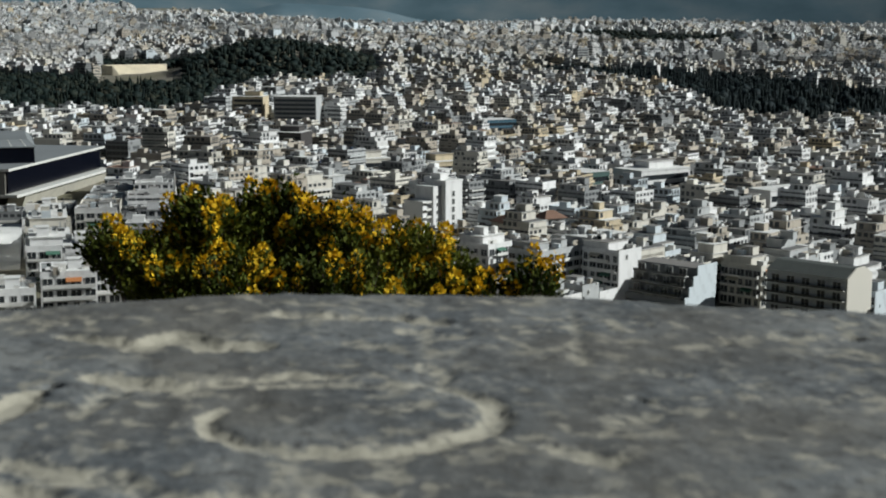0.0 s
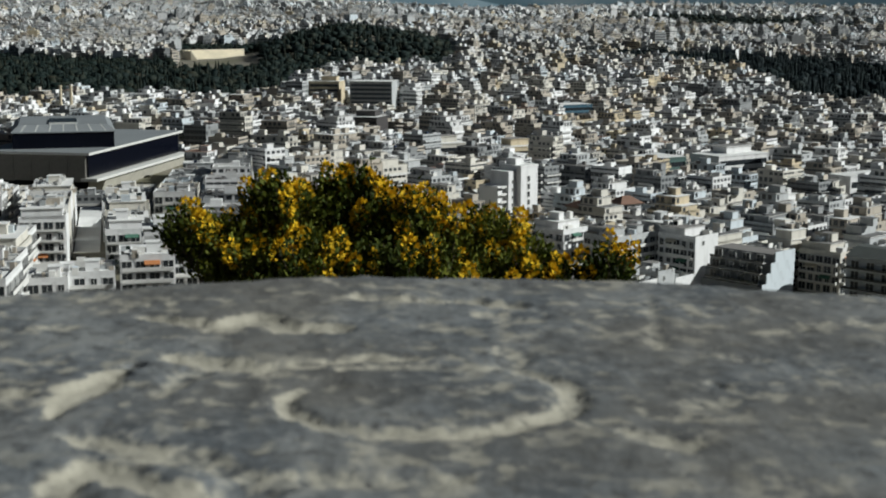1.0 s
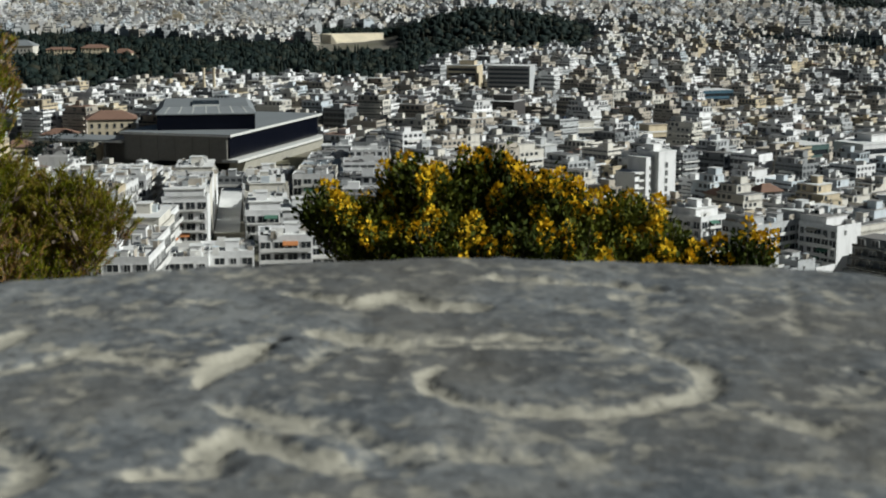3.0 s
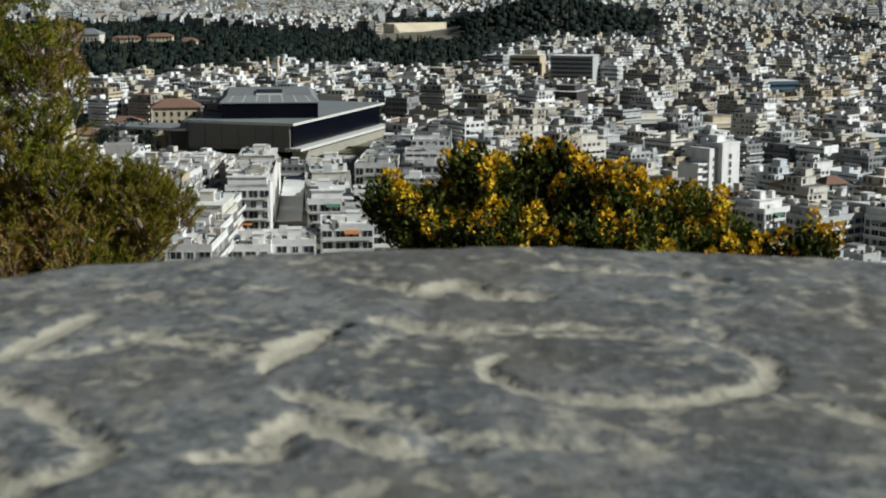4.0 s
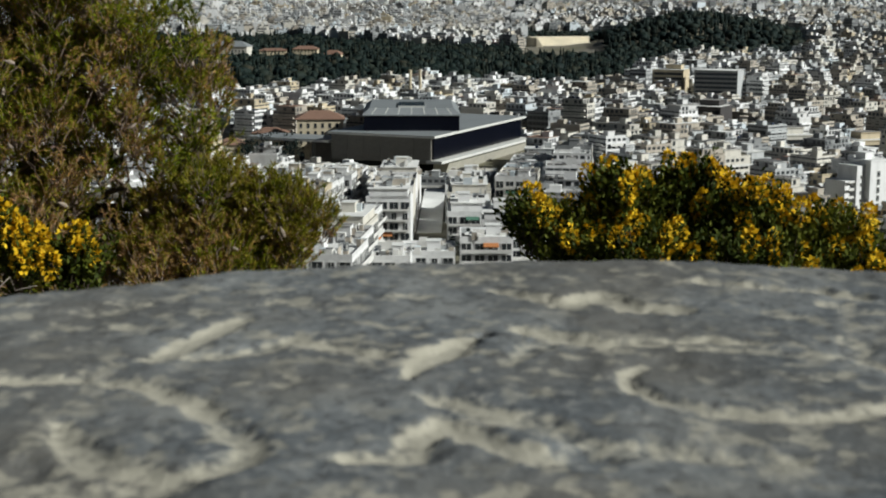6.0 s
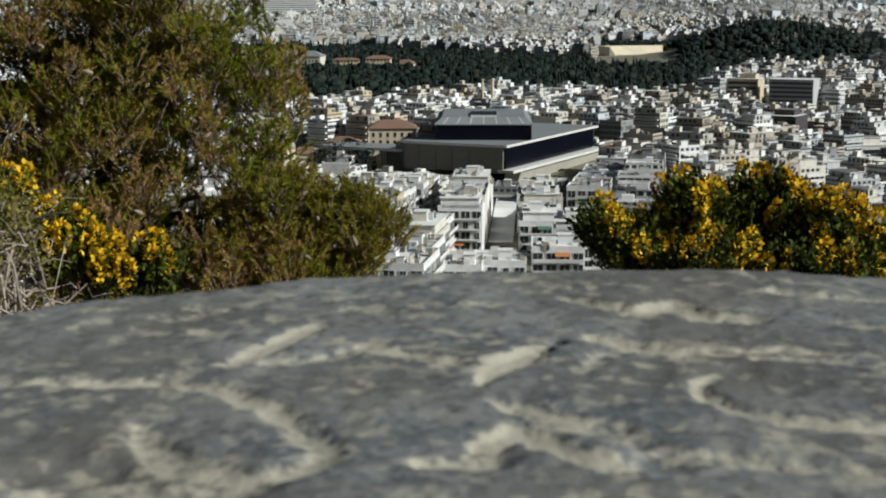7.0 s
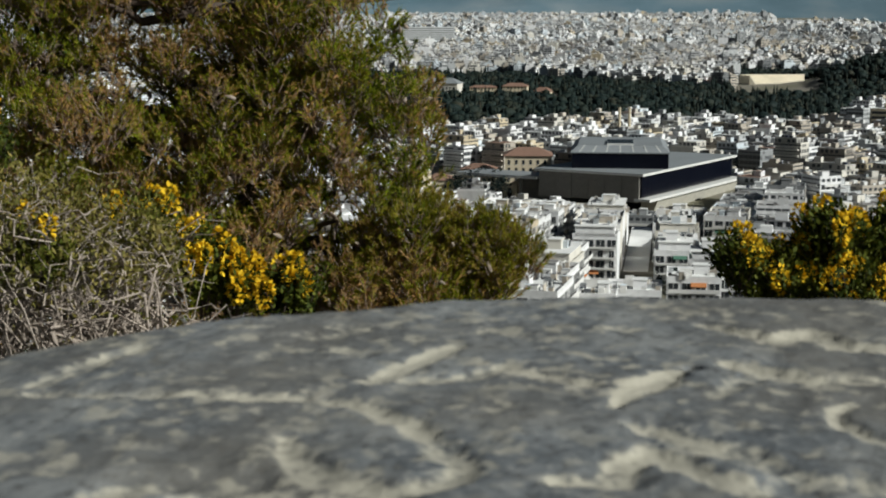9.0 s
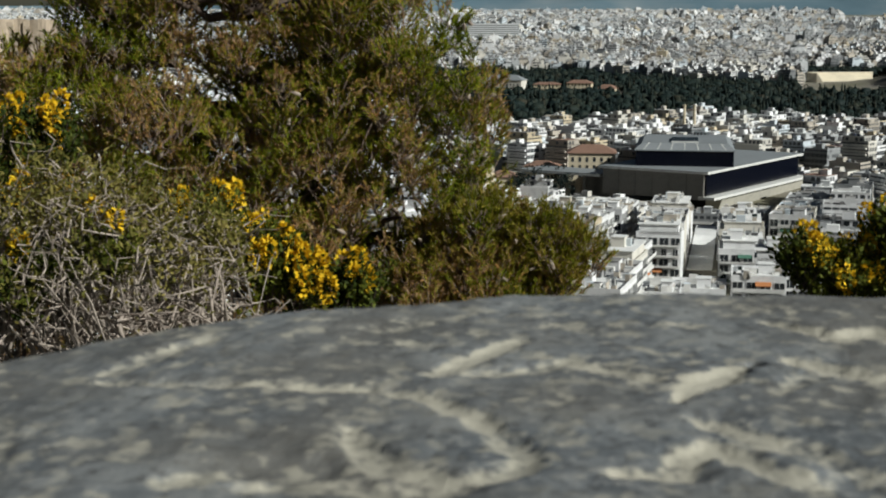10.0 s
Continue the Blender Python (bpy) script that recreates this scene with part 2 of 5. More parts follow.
def box_mesh(name, rows, mats, open_base=False):
    """Boxes as one mesh. rows: x, y, z of the base's centre, sizes in x, y, z, degrees round z, material of the walls, of the top, and of the x walls where it differs."""
    a = np.array([r if len(r) > 9 else (*r, r[7]) for r in rows], float)
    k = len(a)
    local = CORN[None] * np.stack([a[:, 3] / 2, a[:, 4] / 2, a[:, 5]], 1)[:, None]
    c, s = np.cos(np.radians(a[:, 6])), np.sin(np.radians(a[:, 6]))
    co = np.empty((k, 8, 3))
    co[:, :, 0] = a[:, 0, None] + c[:, None] * local[:, :, 0] - s[:, None] * local[:, :, 1]
    co[:, :, 1] = a[:, 1, None] + s[:, None] * local[:, :, 0] + c[:, None] * local[:, :, 1]
    co[:, :, 2] = a[:, 2, None] + local[:, :, 2]
    faces = (FACE[None] + 8 * np.arange(k)[:, None, None]).reshape(-1, 4)
    ids = np.repeat(a[:, 7, None], 6, 1)
    ids[:, 4], ids[:, 1], ids[:, 3] = a[:, 8], a[:, 9], a[:, 9]
    uv = np.zeros((k, 6, 4, 2))
    for f in range(4):
        length = a[:, 3] if f % 2 == 0 else a[:, 4]
        off = (a[:, 3] + a[:, 4]) * (f * 0.5)
        uv[:, f, 1, 0] = uv[:, f, 2, 0] = length
        uv[:, f, 2, 1] = uv[:, f, 3, 1] = a[:, 5]
        uv[:, f, :, 0] += off[:, None]
    for f in (4, 5):
        uv[:, f] = co[:, FACE[f]][:, :, :2]
    if open_base:   # the undersides that stand in the ground
        faces, ids, uv = faces.reshape(k, 6, 4)[:, :5].reshape(-1, 4), ids[:, :5], uv[:, :5]
    return raw_mesh(name, co.reshape(-1, 3), faces, mats, ids.ravel(), uv)


def from_bm(name, bm, mats):
    me = bpy.data.meshes.new(name)
    bm.to_mesh(me)
    bm.free()
    for mt in mats:
        me.materials.append(mt)
    return me


def part(name, mesh, parent=None, m=None, label=""):
    ob = new(name, mesh)
    if parent is not None:
        ob.parent = parent
    if m is not None:
        ob.matrix_basis = m
    if label:
        tagged(ob, label)
    return ob


def at(az, dist, z=0.0):
    """A point at a bearing (degrees to the right of +y) and a distance over the plan; z counts from the eye."""
    return Vector((dist * math.sin(radians(az)), dist * math.cos(radians(az)), EYE + z))


def hull(name, points, mat):
    bm = bmesh.new()
    for q in points:
        bm.verts.new(q)
    bmesh.ops.convex_hull(bm, input=bm.verts)
    return from_bm(name, bm, [mat])


def tube(path, radii, sides=6):
    """Vertices and quads of a tapered tube along a path."""
    co, faces = [], []
    for i, (q, r) in enumerate(zip(path, radii)):
        ahead = (path[min(i + 1, len(path) - 1)] - path[max(i - 1, 0)]).normalized()
        side = ahead.orthogonal().normalized()
        other = ahead.cross(side)
        for k in range(sides):
            w = 2 * math.pi * k / sides
            co.append(q + (side * math.cos(w) + other * math.sin(w)) * r)
    for i in range(len(path) - 1):
        for k in range(sides):
            j = (k + 1) % sides
            faces.append((i * sides + k, i * sides + j, (i + 1) * sides + j, (i + 1) * sides + k))
    return co, faces


def tubes_mesh(name, tubes, mat, sides=5):
    co, faces = [], []
    for path, radii in tubes:
        c, f = tube(path, radii, sides)
        faces += [tuple(i + len(co) for i in q) for q in f]
        co += c
    return raw_mesh(name, np.array([tuple(c) for c in co]), np.array(faces), [mat], smooth=True)


def blades(name, centre, axis, length, width, mat, rng, outward=None, corners=4):
    """Slim diamond leaves: arrays of centres, directions, lengths and widths; with outward they lie across that direction."""
    rnd = rng.normal(size=axis.shape)
    if outward is not None:
        axis, rnd = np.cross(outward, rnd), outward
    axis = axis / (np.linalg.norm(axis, axis=1)[:, None] + 1e-9)
    side = np.cross(axis, rnd)
    side /= np.linalg.norm(side, axis=1)[:, None] + 1e-9
    L, w = axis * np.asarray(length)[:, None], side * np.asarray(width)[:, None] / 2
    mid = centre + L * 0.45
    co = np.stack([centre, mid + w, centre + L, mid - w], 1).reshape(-1, 3)
    if corners == 3:   # needles: broad at the foot
        co = np.stack([centre + w, centre + L, centre - w], 1).reshape(-1, 3)
    faces = np.arange(len(co)).reshape(-1, corners)
    return raw_mesh(name, co, faces, [mat])


# ---- the lie of the land ----
LAND_D = [0, 1.4, 8, 20, 60, 120, 200, 255, 400, 560, 640, 760, 1000, 1130, 1330, 1500, 2000, 2700, 3500, 4300, 4700, 5200]
LAND_Z = [-1.3, -1.5, -4.2, -9.5, -28, -51, -66, -72, -76, -83, -84, -81, -78, -76, -73, -71, -63, -46, -24, -2, 13, 22]
# the plain lies lower to the right
LAND_Z2 = [-1.3, -1.5, -4.2, -9.5, -28, -51, -70, -80, -92, -94, -94, -92, -88, -84, -76, -72, -63, -50, -42, -43, -46, -46]


def bump_at(x, y, az, dist, across, along, high):
    c = at(az, dist)
    ca, sa_ = math.cos(radians(az)), math.sin(radians(az))
    u = (x - c.x) * ca - (y - c.y) * sa_
    v = (x - c.x) * sa_ + (y - c.y) * ca
    return high * np.exp(-(np.abs(u / across) ** 2.6 + np.abs(v / along) ** 2.6))


def land(x, y):
    """Height of the ground over the plan."""
    x, y = np.asarray(x, float), np.asarray(y, float)
    d = np.hypot(x, y)
    k = np.clip((np.degrees(np.arctan2(x, y)) - 3) / 9, 0, 1) * (y > 0)
    k = k * k * (3 - 2 * k)
    z = EYE + (1 - k) * np.interp(d, LAND_D, LAND_Z) + k * np.interp(d, LAND_D, LAND_Z2)
    z = z + bump_at(x, y, 7.6, 1690, 90, 150, 26) + bump_at(x, y, 5.3, 1660, 62, 120, 8)
    z = z + bump_at(x, y, 20.0, 4400, 330, 350, 10)
    return z


def ground():
    rad = np.array([0, 0.7, 1.4, 2.5, 4, 6, 8, 11, 15, 20, 30, 45, 60, 90, 120, 160, 200, 255, 330, 450, 600, 800, 1000, 1200, 1400, 1500, 1560, 1620, 1680, 1740, 1800, 1860, 1950, 2100, 2400,
                    2700, 3100, 3500, 3800, 4000, 4200, 4500, 4900, 5600, 7500])
    ang = np.radians(np.arange(0, 360, 1.0))
    r, t = np.meshgrid(rad, ang, indexing="ij")
    x, y = r * np.sin(t), r * np.cos(t)
    co = np.stack([x, y, land(x, y)], 2).reshape(-1, 3)
    n, k = len(ang), len(rad)
    i, j = np.meshgrid(np.arange(k - 1), np.arange(n), indexing="ij")
    j2 = (j + 1) % n
    faces = np.stack([i * n + j, (i + 1) * n + j, (i + 1) * n + j2, i * n + j2], 2).reshape(-1, 4)[:, ::-1]
    return tagged(part("ground", raw_mesh("ground", co, faces, [M_GROUND], smooth=True)), "dry earth and grass sloping down to the city plain", "ground", kind="structure")


ground()


def mountain():
    """The long scrubby mountain that closes the view."""
    az = np.radians(np.linspace(-60, 60, 240))
    up = np.linspace(0, 1, 14)
    a, u = np.meshgrid(az, up, indexing="ij")
    deg = np.degrees(a)
    ridge = np.interp(deg, [-60, -25, -17, -13, -8, 0, 8, 20, 32, 60], [30, 40, 45, 70, 130, 200, 260, 330, 300, 200])
    wob = np.array([[noise.fractal((float(p) * 9, float(q) * 2, 0.0), 1.0, 2.0, 5) for q in up] for p in az])
    d = 4760 + 190 * u + 60 * wob * u
    z = EYE - 40 + u * (ridge + 40) * (1 + 0.12 * wob)
    co = np.stack([d * np.sin(a), d * np.cos(a), z], 2).reshape(-1, 3)
    n = len(up)
    i, j = np.meshgrid(np.arange(len(az) - 1), np.arange(n - 1), indexing="ij")
    faces = np.stack([i * n + j, (i + 1) * n + j, (i + 1) * n + j + 1, i * n + j + 1], 2).reshape(-1, 4)
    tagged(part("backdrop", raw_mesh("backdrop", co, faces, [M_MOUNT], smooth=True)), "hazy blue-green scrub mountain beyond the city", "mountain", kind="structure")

    # a nearer wooded ridge
    az = np.radians(np.linspace(0.5, 14.5, 90))
    a, u = np.meshgrid(az, np.linspace(0, 1, 8), indexing="ij")
    top = np.interp(np.degrees(a), [0.5, 2, 3.5, 5.5, 7.2, 9, 11, 13, 14.5], [-70, -40, -18, 2, 28, 24, 10, -25, -70])
    d = 4060 + 160 * u
    z = EYE - 75 + u ** 0.7 * (top + 75) + 2.5 * np.array([[noise.noise((float(p) * 60, float(q) * 3, 1.0)) for q in u[0]] for p in az]) * u
    co = np.stack([d * np.sin(a), d * np.cos(a), z], 2).reshape(-1, 3)
    i, j = np.meshgrid(np.arange(len(az) - 1), np.arange(7), indexing="ij")
    faces = np.stack([i * 8 + j, (i + 1) * 8 + j, (i + 1) * 8 + j + 1, i * 8 + j + 1], 2).reshape(-1, 4)
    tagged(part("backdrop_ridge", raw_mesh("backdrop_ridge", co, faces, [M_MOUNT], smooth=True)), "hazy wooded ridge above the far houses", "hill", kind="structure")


mountain()

# ---- the carved block before the camera ----
TOP = 1.1
EDGE_X = [-1.0, -0.75, -0.6, -0.48, -0.394, -0.324, -0.2, -0.1, 0.023, 0.15, 0.24, 0.335, 0.44, 0.533, 0.7, 0.95, 1.1]
EDGE_Y = [0.05, 0.42, 0.63, 0.775, 0.868, 0.936, 1.01, 1.05, 1.073, 1.08, 1.056, 1.014, 0.959, 0.915, 0.83, 0.62, 0.4]


def arc(cx, cy, rx, ry, a0, a1, n=14):
    return [(cx + rx * math.cos(radians(a0 + (a1 - a0) * i / n)), cy + ry * math.sin(radians(a0 + (a1 - a0) * i / n))) for i in range(n + 1)]


# chiselled strokes: path on the top, half width (one, or from start to end), depth, how fresh the stone is
STROKES = [
    # the letter ring and the hook inside it
    (arc(0.133, 0.738, 0.074, 0.065, 150, 398), (0.006, 0.008, 0.010, 0.0095, 0.008), 0.009, 1.05),
    ([(0.096, 0.806), (0.13, 0.803), (0.161, 0.795), (0.175, 0.789), (0.192, 0.8), (0.199, 0.819), (0.19, 0.828)], (0.006, 0.009, 0.008), 0.005, 0.72),
    ([(0.15, 0.742), (0.17, 0.748)], 0.009, 0.003, 0.6),
    # the slanting dash and its long tail
    ([(-0.193, 0.768), (-0.18, 0.822), (-0.165, 0.869)], (0.010, 0.0105, 0.008), 0.008, 1.25),
    ([(-0.176, 0.772), (-0.145, 0.786), (-0.126, 0.813), (-0.104, 0.797), (-0.076, 0.781)], (0.009, 0.012, 0.013, 0.011), 0.007, 0.95),
    # the leaf-shaped flake
    ([(-0.056, 0.735), (-0.047, 0.772), (-0.039, 0.795), (-0.027, 0.82)], (0.004, 0.0115, 0.0135, 0.0085), 0.010, 2.4),
    ([(-0.043, 0.702), (-0.031, 0.692), (-0.012, 0.671), (0.003, 0.664)], (0.006, 0.015, 0.013), 0.009, 0.95),
    # the broad boot-shaped cut
    ([(-0.069, 0.597), (-0.051, 0.605), (-0.041, 0.64), (-0.033, 0.653), (-0.022, 0.645), (-0.014, 0.632)], (0.010, 0.012, 0.013, 0.012), 0.011, 1.25),
    ([(-0.011, 0.625), (0.003, 0.615), (0.013, 0.606)], (0.010, 0.013), 0.009, 0.85),
    ([(0.014, 0.665), (0.023, 0.642), (0.038, 0.63), (0.062, 0.625), (0.086, 0.614), (0.12, 0.61)], (0.009, 0.012, 0.010), 0.010, 0.8),
    # worn bands towards the far edge
    ([(-0.012, 0.962), (0.016, 0.94), (0.034, 0.926), (0.056, 0.947), (0.076, 0.914), (0.103, 0.904)], (0.007, 0.015, 0.016, 0.014), 0.012, 1.35),
    ([(0.005, 0.848), (0.016, 0.84), (0.032, 0.825), (0.049, 0.817)], (0.009, 0.014, 0.014), 0.011, 1.35),
    ([(0.049, 0.817), (0.075, 0.824), (0.114, 0.829), (0.133, 0.822)], (0.012, 0.009), 0.008, 0.9),
    ([(-0.005, 0.768), (0.007, 0.794), (0.018, 0.813)], (0.007, 0.010), 0.005, 0.75),
    ([(0.13, 1.0), (0.166, 0.985), (0.203, 0.976), (0.228, 0.954)], (0.009, 0.013, 0.010), 0.010, 1.15),
    ([(0.201, 0.928), (0.212, 0.926)], 0.011, 0.004, 0.8),
    ([(0.211, 0.906), (0.225, 0.901)], 0.011, 0.004, 0.8),
    ([(0.161, 0.898), (0.171, 0.894)], 0.010, 0.004, 0.7),
    # the great arc and what it encloses
    ([(-0.379, 0.714), (-0.333, 0.709), (-0.285, 0.714), (-0.223, 0.725), (-0.188, 0.713), (-0.16, 0.686), (-0.136, 0.654), (-0.117, 0.614), (-0.116, 0.595), (-0.126, 0.581)], (0.007, 0.009, 0.0105, 0.0115), 0.009, 1.05),
    ([(-0.212, 0.648), (-0.196, 0.616), (-0.169, 0.581), (-0.144, 0.564)], (0.008, 0.013, 0.016), 0.010, 0.9),
    ([(-0.262, 0.547), (-0.247, 0.561)], 0.014, 0.007, 0.9),
    ([(-0.225, 0.544), (-0.185, 0.552), (-0.15, 0.55)], (0.010, 0.014), 0.009, 0.85),
    ([(-0.385, 0.734), (-0.377, 0.769), (-0.369, 0.811), (-0.36, 0.824)], (0.010, 0.012, 0.009), 0.008, 0.85),
    ([(-0.152, 0.912), (-0.13, 0.912)], 0.010, 0.004, 0.6),
    ([(-0.083, 0.933), (-0.065, 0.937)], 0.011, 0.004, 0.6),
    ([(-0.231, 0.843), (-0.221, 0.833)], 0.011, 0.004, 0.75),
    ([(-0.253, 0.91), (-0.235, 0.904)], 0.010, 0.004, 0.6),
    ([(-0.267, 0.879), (-0.249, 0.883)], 0.010, 0.004, 0.6),
    ([(-0.43, 0.66), (-0.39, 0.62), (-0.36, 0.56)], 0.010, 0.006, 0.6),
    # faint marks away from the letters
    ([(0.323, 0.964), (0.303, 0.894), (0.281, 0.817)], (0.004, 0.007), 0.003, 0.55),
    ([(0.298, 0.8), (0.33, 0.785)], 0.007, 0.003, 0.5),
    ([(0.262, 0.701), (0.277, 0.706)], 0.011, 0.004, 0.65),
    ([(0.213, 0.66), (0.229, 0.638)], (0.008, 0.012), 0.005, 0.85),
    ([(0.40, 0.86), (0.46, 0.85)], 0.008, 0.004, 0.6),
]
# dark hollows: centre, half sizes, depth
HOLLOWS = [(-0.222, 0.576, 0.045, 0.02, 0.006), (-0.045, 0.61, 0.016, 0.018, 0.005), (0.03, 0.615, 0.02, 0.012, 0.006), (0.10, 0.752, 0.035, 0.03, 0.003), (-0.195, 0.64, 0.02, 0.02, 0.003), (0.06, 0.865, 0.05, 0.016, 0.003), (0.08, 0.775, 0.02, 0.015, 0.003), (-0.02, 0.69, 0.02, 0.008, 0.004)]
PITS = [(-0.0185, 0.832, 0.0055, 0.011), (-0.0225, 0.812, 0.004, 0.008), (0.086, 0.913, 0.0035, 0.006), (0.286, 0.736, 0.0045, 0.006), (-0.041, 0.781, 0.003, 0.005), (0.47, 0.845, 0.006, 0.007), (0.02, 0.64, 0.006, 0.006)]


def carved_block():
    xs = np.concatenate([np.linspace(-0.98, -0.52, 24)[:-1], np.linspace(-0.52, 0.62, 330), np.linspace(0.62, 1.08, 24)[1:]])
    vs = np.concatenate([np.linspace(0, 0.42, 30)[:-1], np.linspace(0.42, 0.97, 190), np.linspace(0.97, 1.0, 12)[1:]])
    ey = np.interp(xs, EDGE_X, EDGE_Y)
    ey = ey + np.array([0.006 * noise.fractal((float(x) * 9, 3.1, 0.0), 1.0, 2.0, 4) for x in xs])
    back = -0.35
    X = np.repeat(xs[:, None], len(vs), 1)
    Y = back + (ey[:, None] + 0.022 - back) * vs[None]
    carve, fresh = np.zeros_like(X), np.zeros_like(X)
    wob = np.vectorize(lambda a, b: noise.noise((a * 55, b * 40, 0.0)))(X, Y)
    wob2 = np.vectorize(lambda a, b: noise.noise((a * 150, b * 95, 4.0)))(X, Y)
    hollow = np.zeros_like(X)
    for hx, hy, ha, hb, deep in HOLLOWS:
        q = np.clip(1.3 - np.hypot((X - hx) / ha, (Y - hy) / hb) * (1 + 0.4 * wob), 0, 1)
        hollow = np.maximum(hollow, deep * q * q * (3 - 2 * q))
    for path, half, deep, raw in STROKES:
        best = np.full_like(X, 9.0)
        widths = half if isinstance(half, tuple) else (half, half)
        node = np.interp(np.linspace(0, 1, len(path)), np.linspace(0, 1, len(widths)), widths)
        for (ax, ay), (bx, by), wa, wb in zip(path, path[1:], node, node[1:]):
            dx, dy = bx - ax, by - ay
            k = np.clip(((X - ax) * dx + (Y - ay) * dy) / (dx * dx + dy * dy), 0, 1)
            best = np.minimum(best, np.hypot(X - ax - k * dx, Y - ay - k * dy) / (wa + (wb - wa) * k))
        best = best / (0.95 + 0.35 * wob + 0.3 * wob2)
        q = np.clip(1.25 - best, 0, 1)
        qs = np.minimum(1, q * 1.25)
        carve = np.maximum(carve, 0.36 * deep * qs * qs * (3 - 2 * qs))
        fresh = np.maximum(fresh, raw * np.minimum(1, q * 2.2))
    for px, py, r, deep in PITS:
        q = np.clip(1.2 - np.hypot(X - px, Y - py) / r, 0, 1)
        carve = np.maximum(carve, deep * np.minimum(1, q * 2))
        fresh = fresh * (1 - np.minimum(1, q * 2))
    rough = np.vectorize(lambda a, b: noise.fractal((a * 7, b * 6, 2.0), 1.0, 2.0, 4))(X, Y) * 0.0016
    rough += np.vectorize(lambda a, b: noise.fractal((a * 45, b * 30, 5.0), 0.9, 2.0, 3))(X, Y) * 0.0013
    gap = (ey[:, None] + 0.022 - Y)
    drop = 0.013 * np.clip(1 - gap / 0.035, 0, 1) ** 2.2
    sag = 0.02 * np.clip((-0.30 - X) / 0.3, 0, 1) ** 1.5
    Z = TOP + rough - np.maximum(carve, hollow) - drop - sag
    n, k = X.shape
    co = [np.stack([X, Y, Z], 2).reshape(-1, 3)]
    i, j = np.meshgrid(np.arange(n - 1), np.arange(k - 1), indexing="ij")
    faces = [np.stack([i * k + j, (i + 1) * k + j, (i + 1) * k + j + 1, i * k + j + 1], 2).reshape(-1, 4)]
    # rounded flanks down into the ground
    loop = np.concatenate([np.arange(n) * k + k - 1, (n - 1) * k + np.arange(k - 2, -1, -1), np.arange(n - 2, -1, -1) * k, np.arange(1, k - 1)])
    flat = co[0]
    ring, base = flat[loop], loop
    total = len(flat)
    mid = ring[:, :2].mean(0)
    for down, out in ((0.05, 1.006), (0.3, 1.012), (0.7, 1.0), (1.35, 1.03)):
        low = ring.copy()
        low[:, :2] = mid + (ring[:, :2] - mid) * out
        low[:, 2] = TOP - down
        ids = total + np.arange(len(loop))
        co.append(low)
        faces.append(np.stack([base, np.roll(base, -1), np.roll(ids, -1), ids], 1)[:, ::-1])
        base, total = ids, total + len(loop)
    me = raw_mesh("carved_block", np.concatenate(co), np.concatenate(faces), [M_STONE], smooth=True)
    a = me.attributes.new("carved", 'FLOAT', 'POINT')
    vals = np.zeros(total)
    vals[:n * k] = fresh.ravel()
    a.data.foreach_set("value", vals.astype(np.float32))
    tagged(part("stone_block", me), "weathered grey marble block with worn carved letters on its top", "stone block")


carved_block()

# ---- landmarks among the city ----
TAKEN = []   # plan rectangles kept free: centre x, y, half sizes, degrees


def claim(x, y, w, d, rot):
    TAKEN.append((x, y, w / 2 + 1, d / 2 + 1, rot))


def is_taken(x, y, r):
    for cx, cy, hw, hd, rot in TAKEN:
        c, s = math.cos(radians(rot)), math.sin(radians(rot))
        u, v = (x - cx) * c + (y - cy) * s, -(x - cx) * s + (y - cy) * c
        if abs(u) < hw + r and abs(v) < hd + r:
            return True
    return False


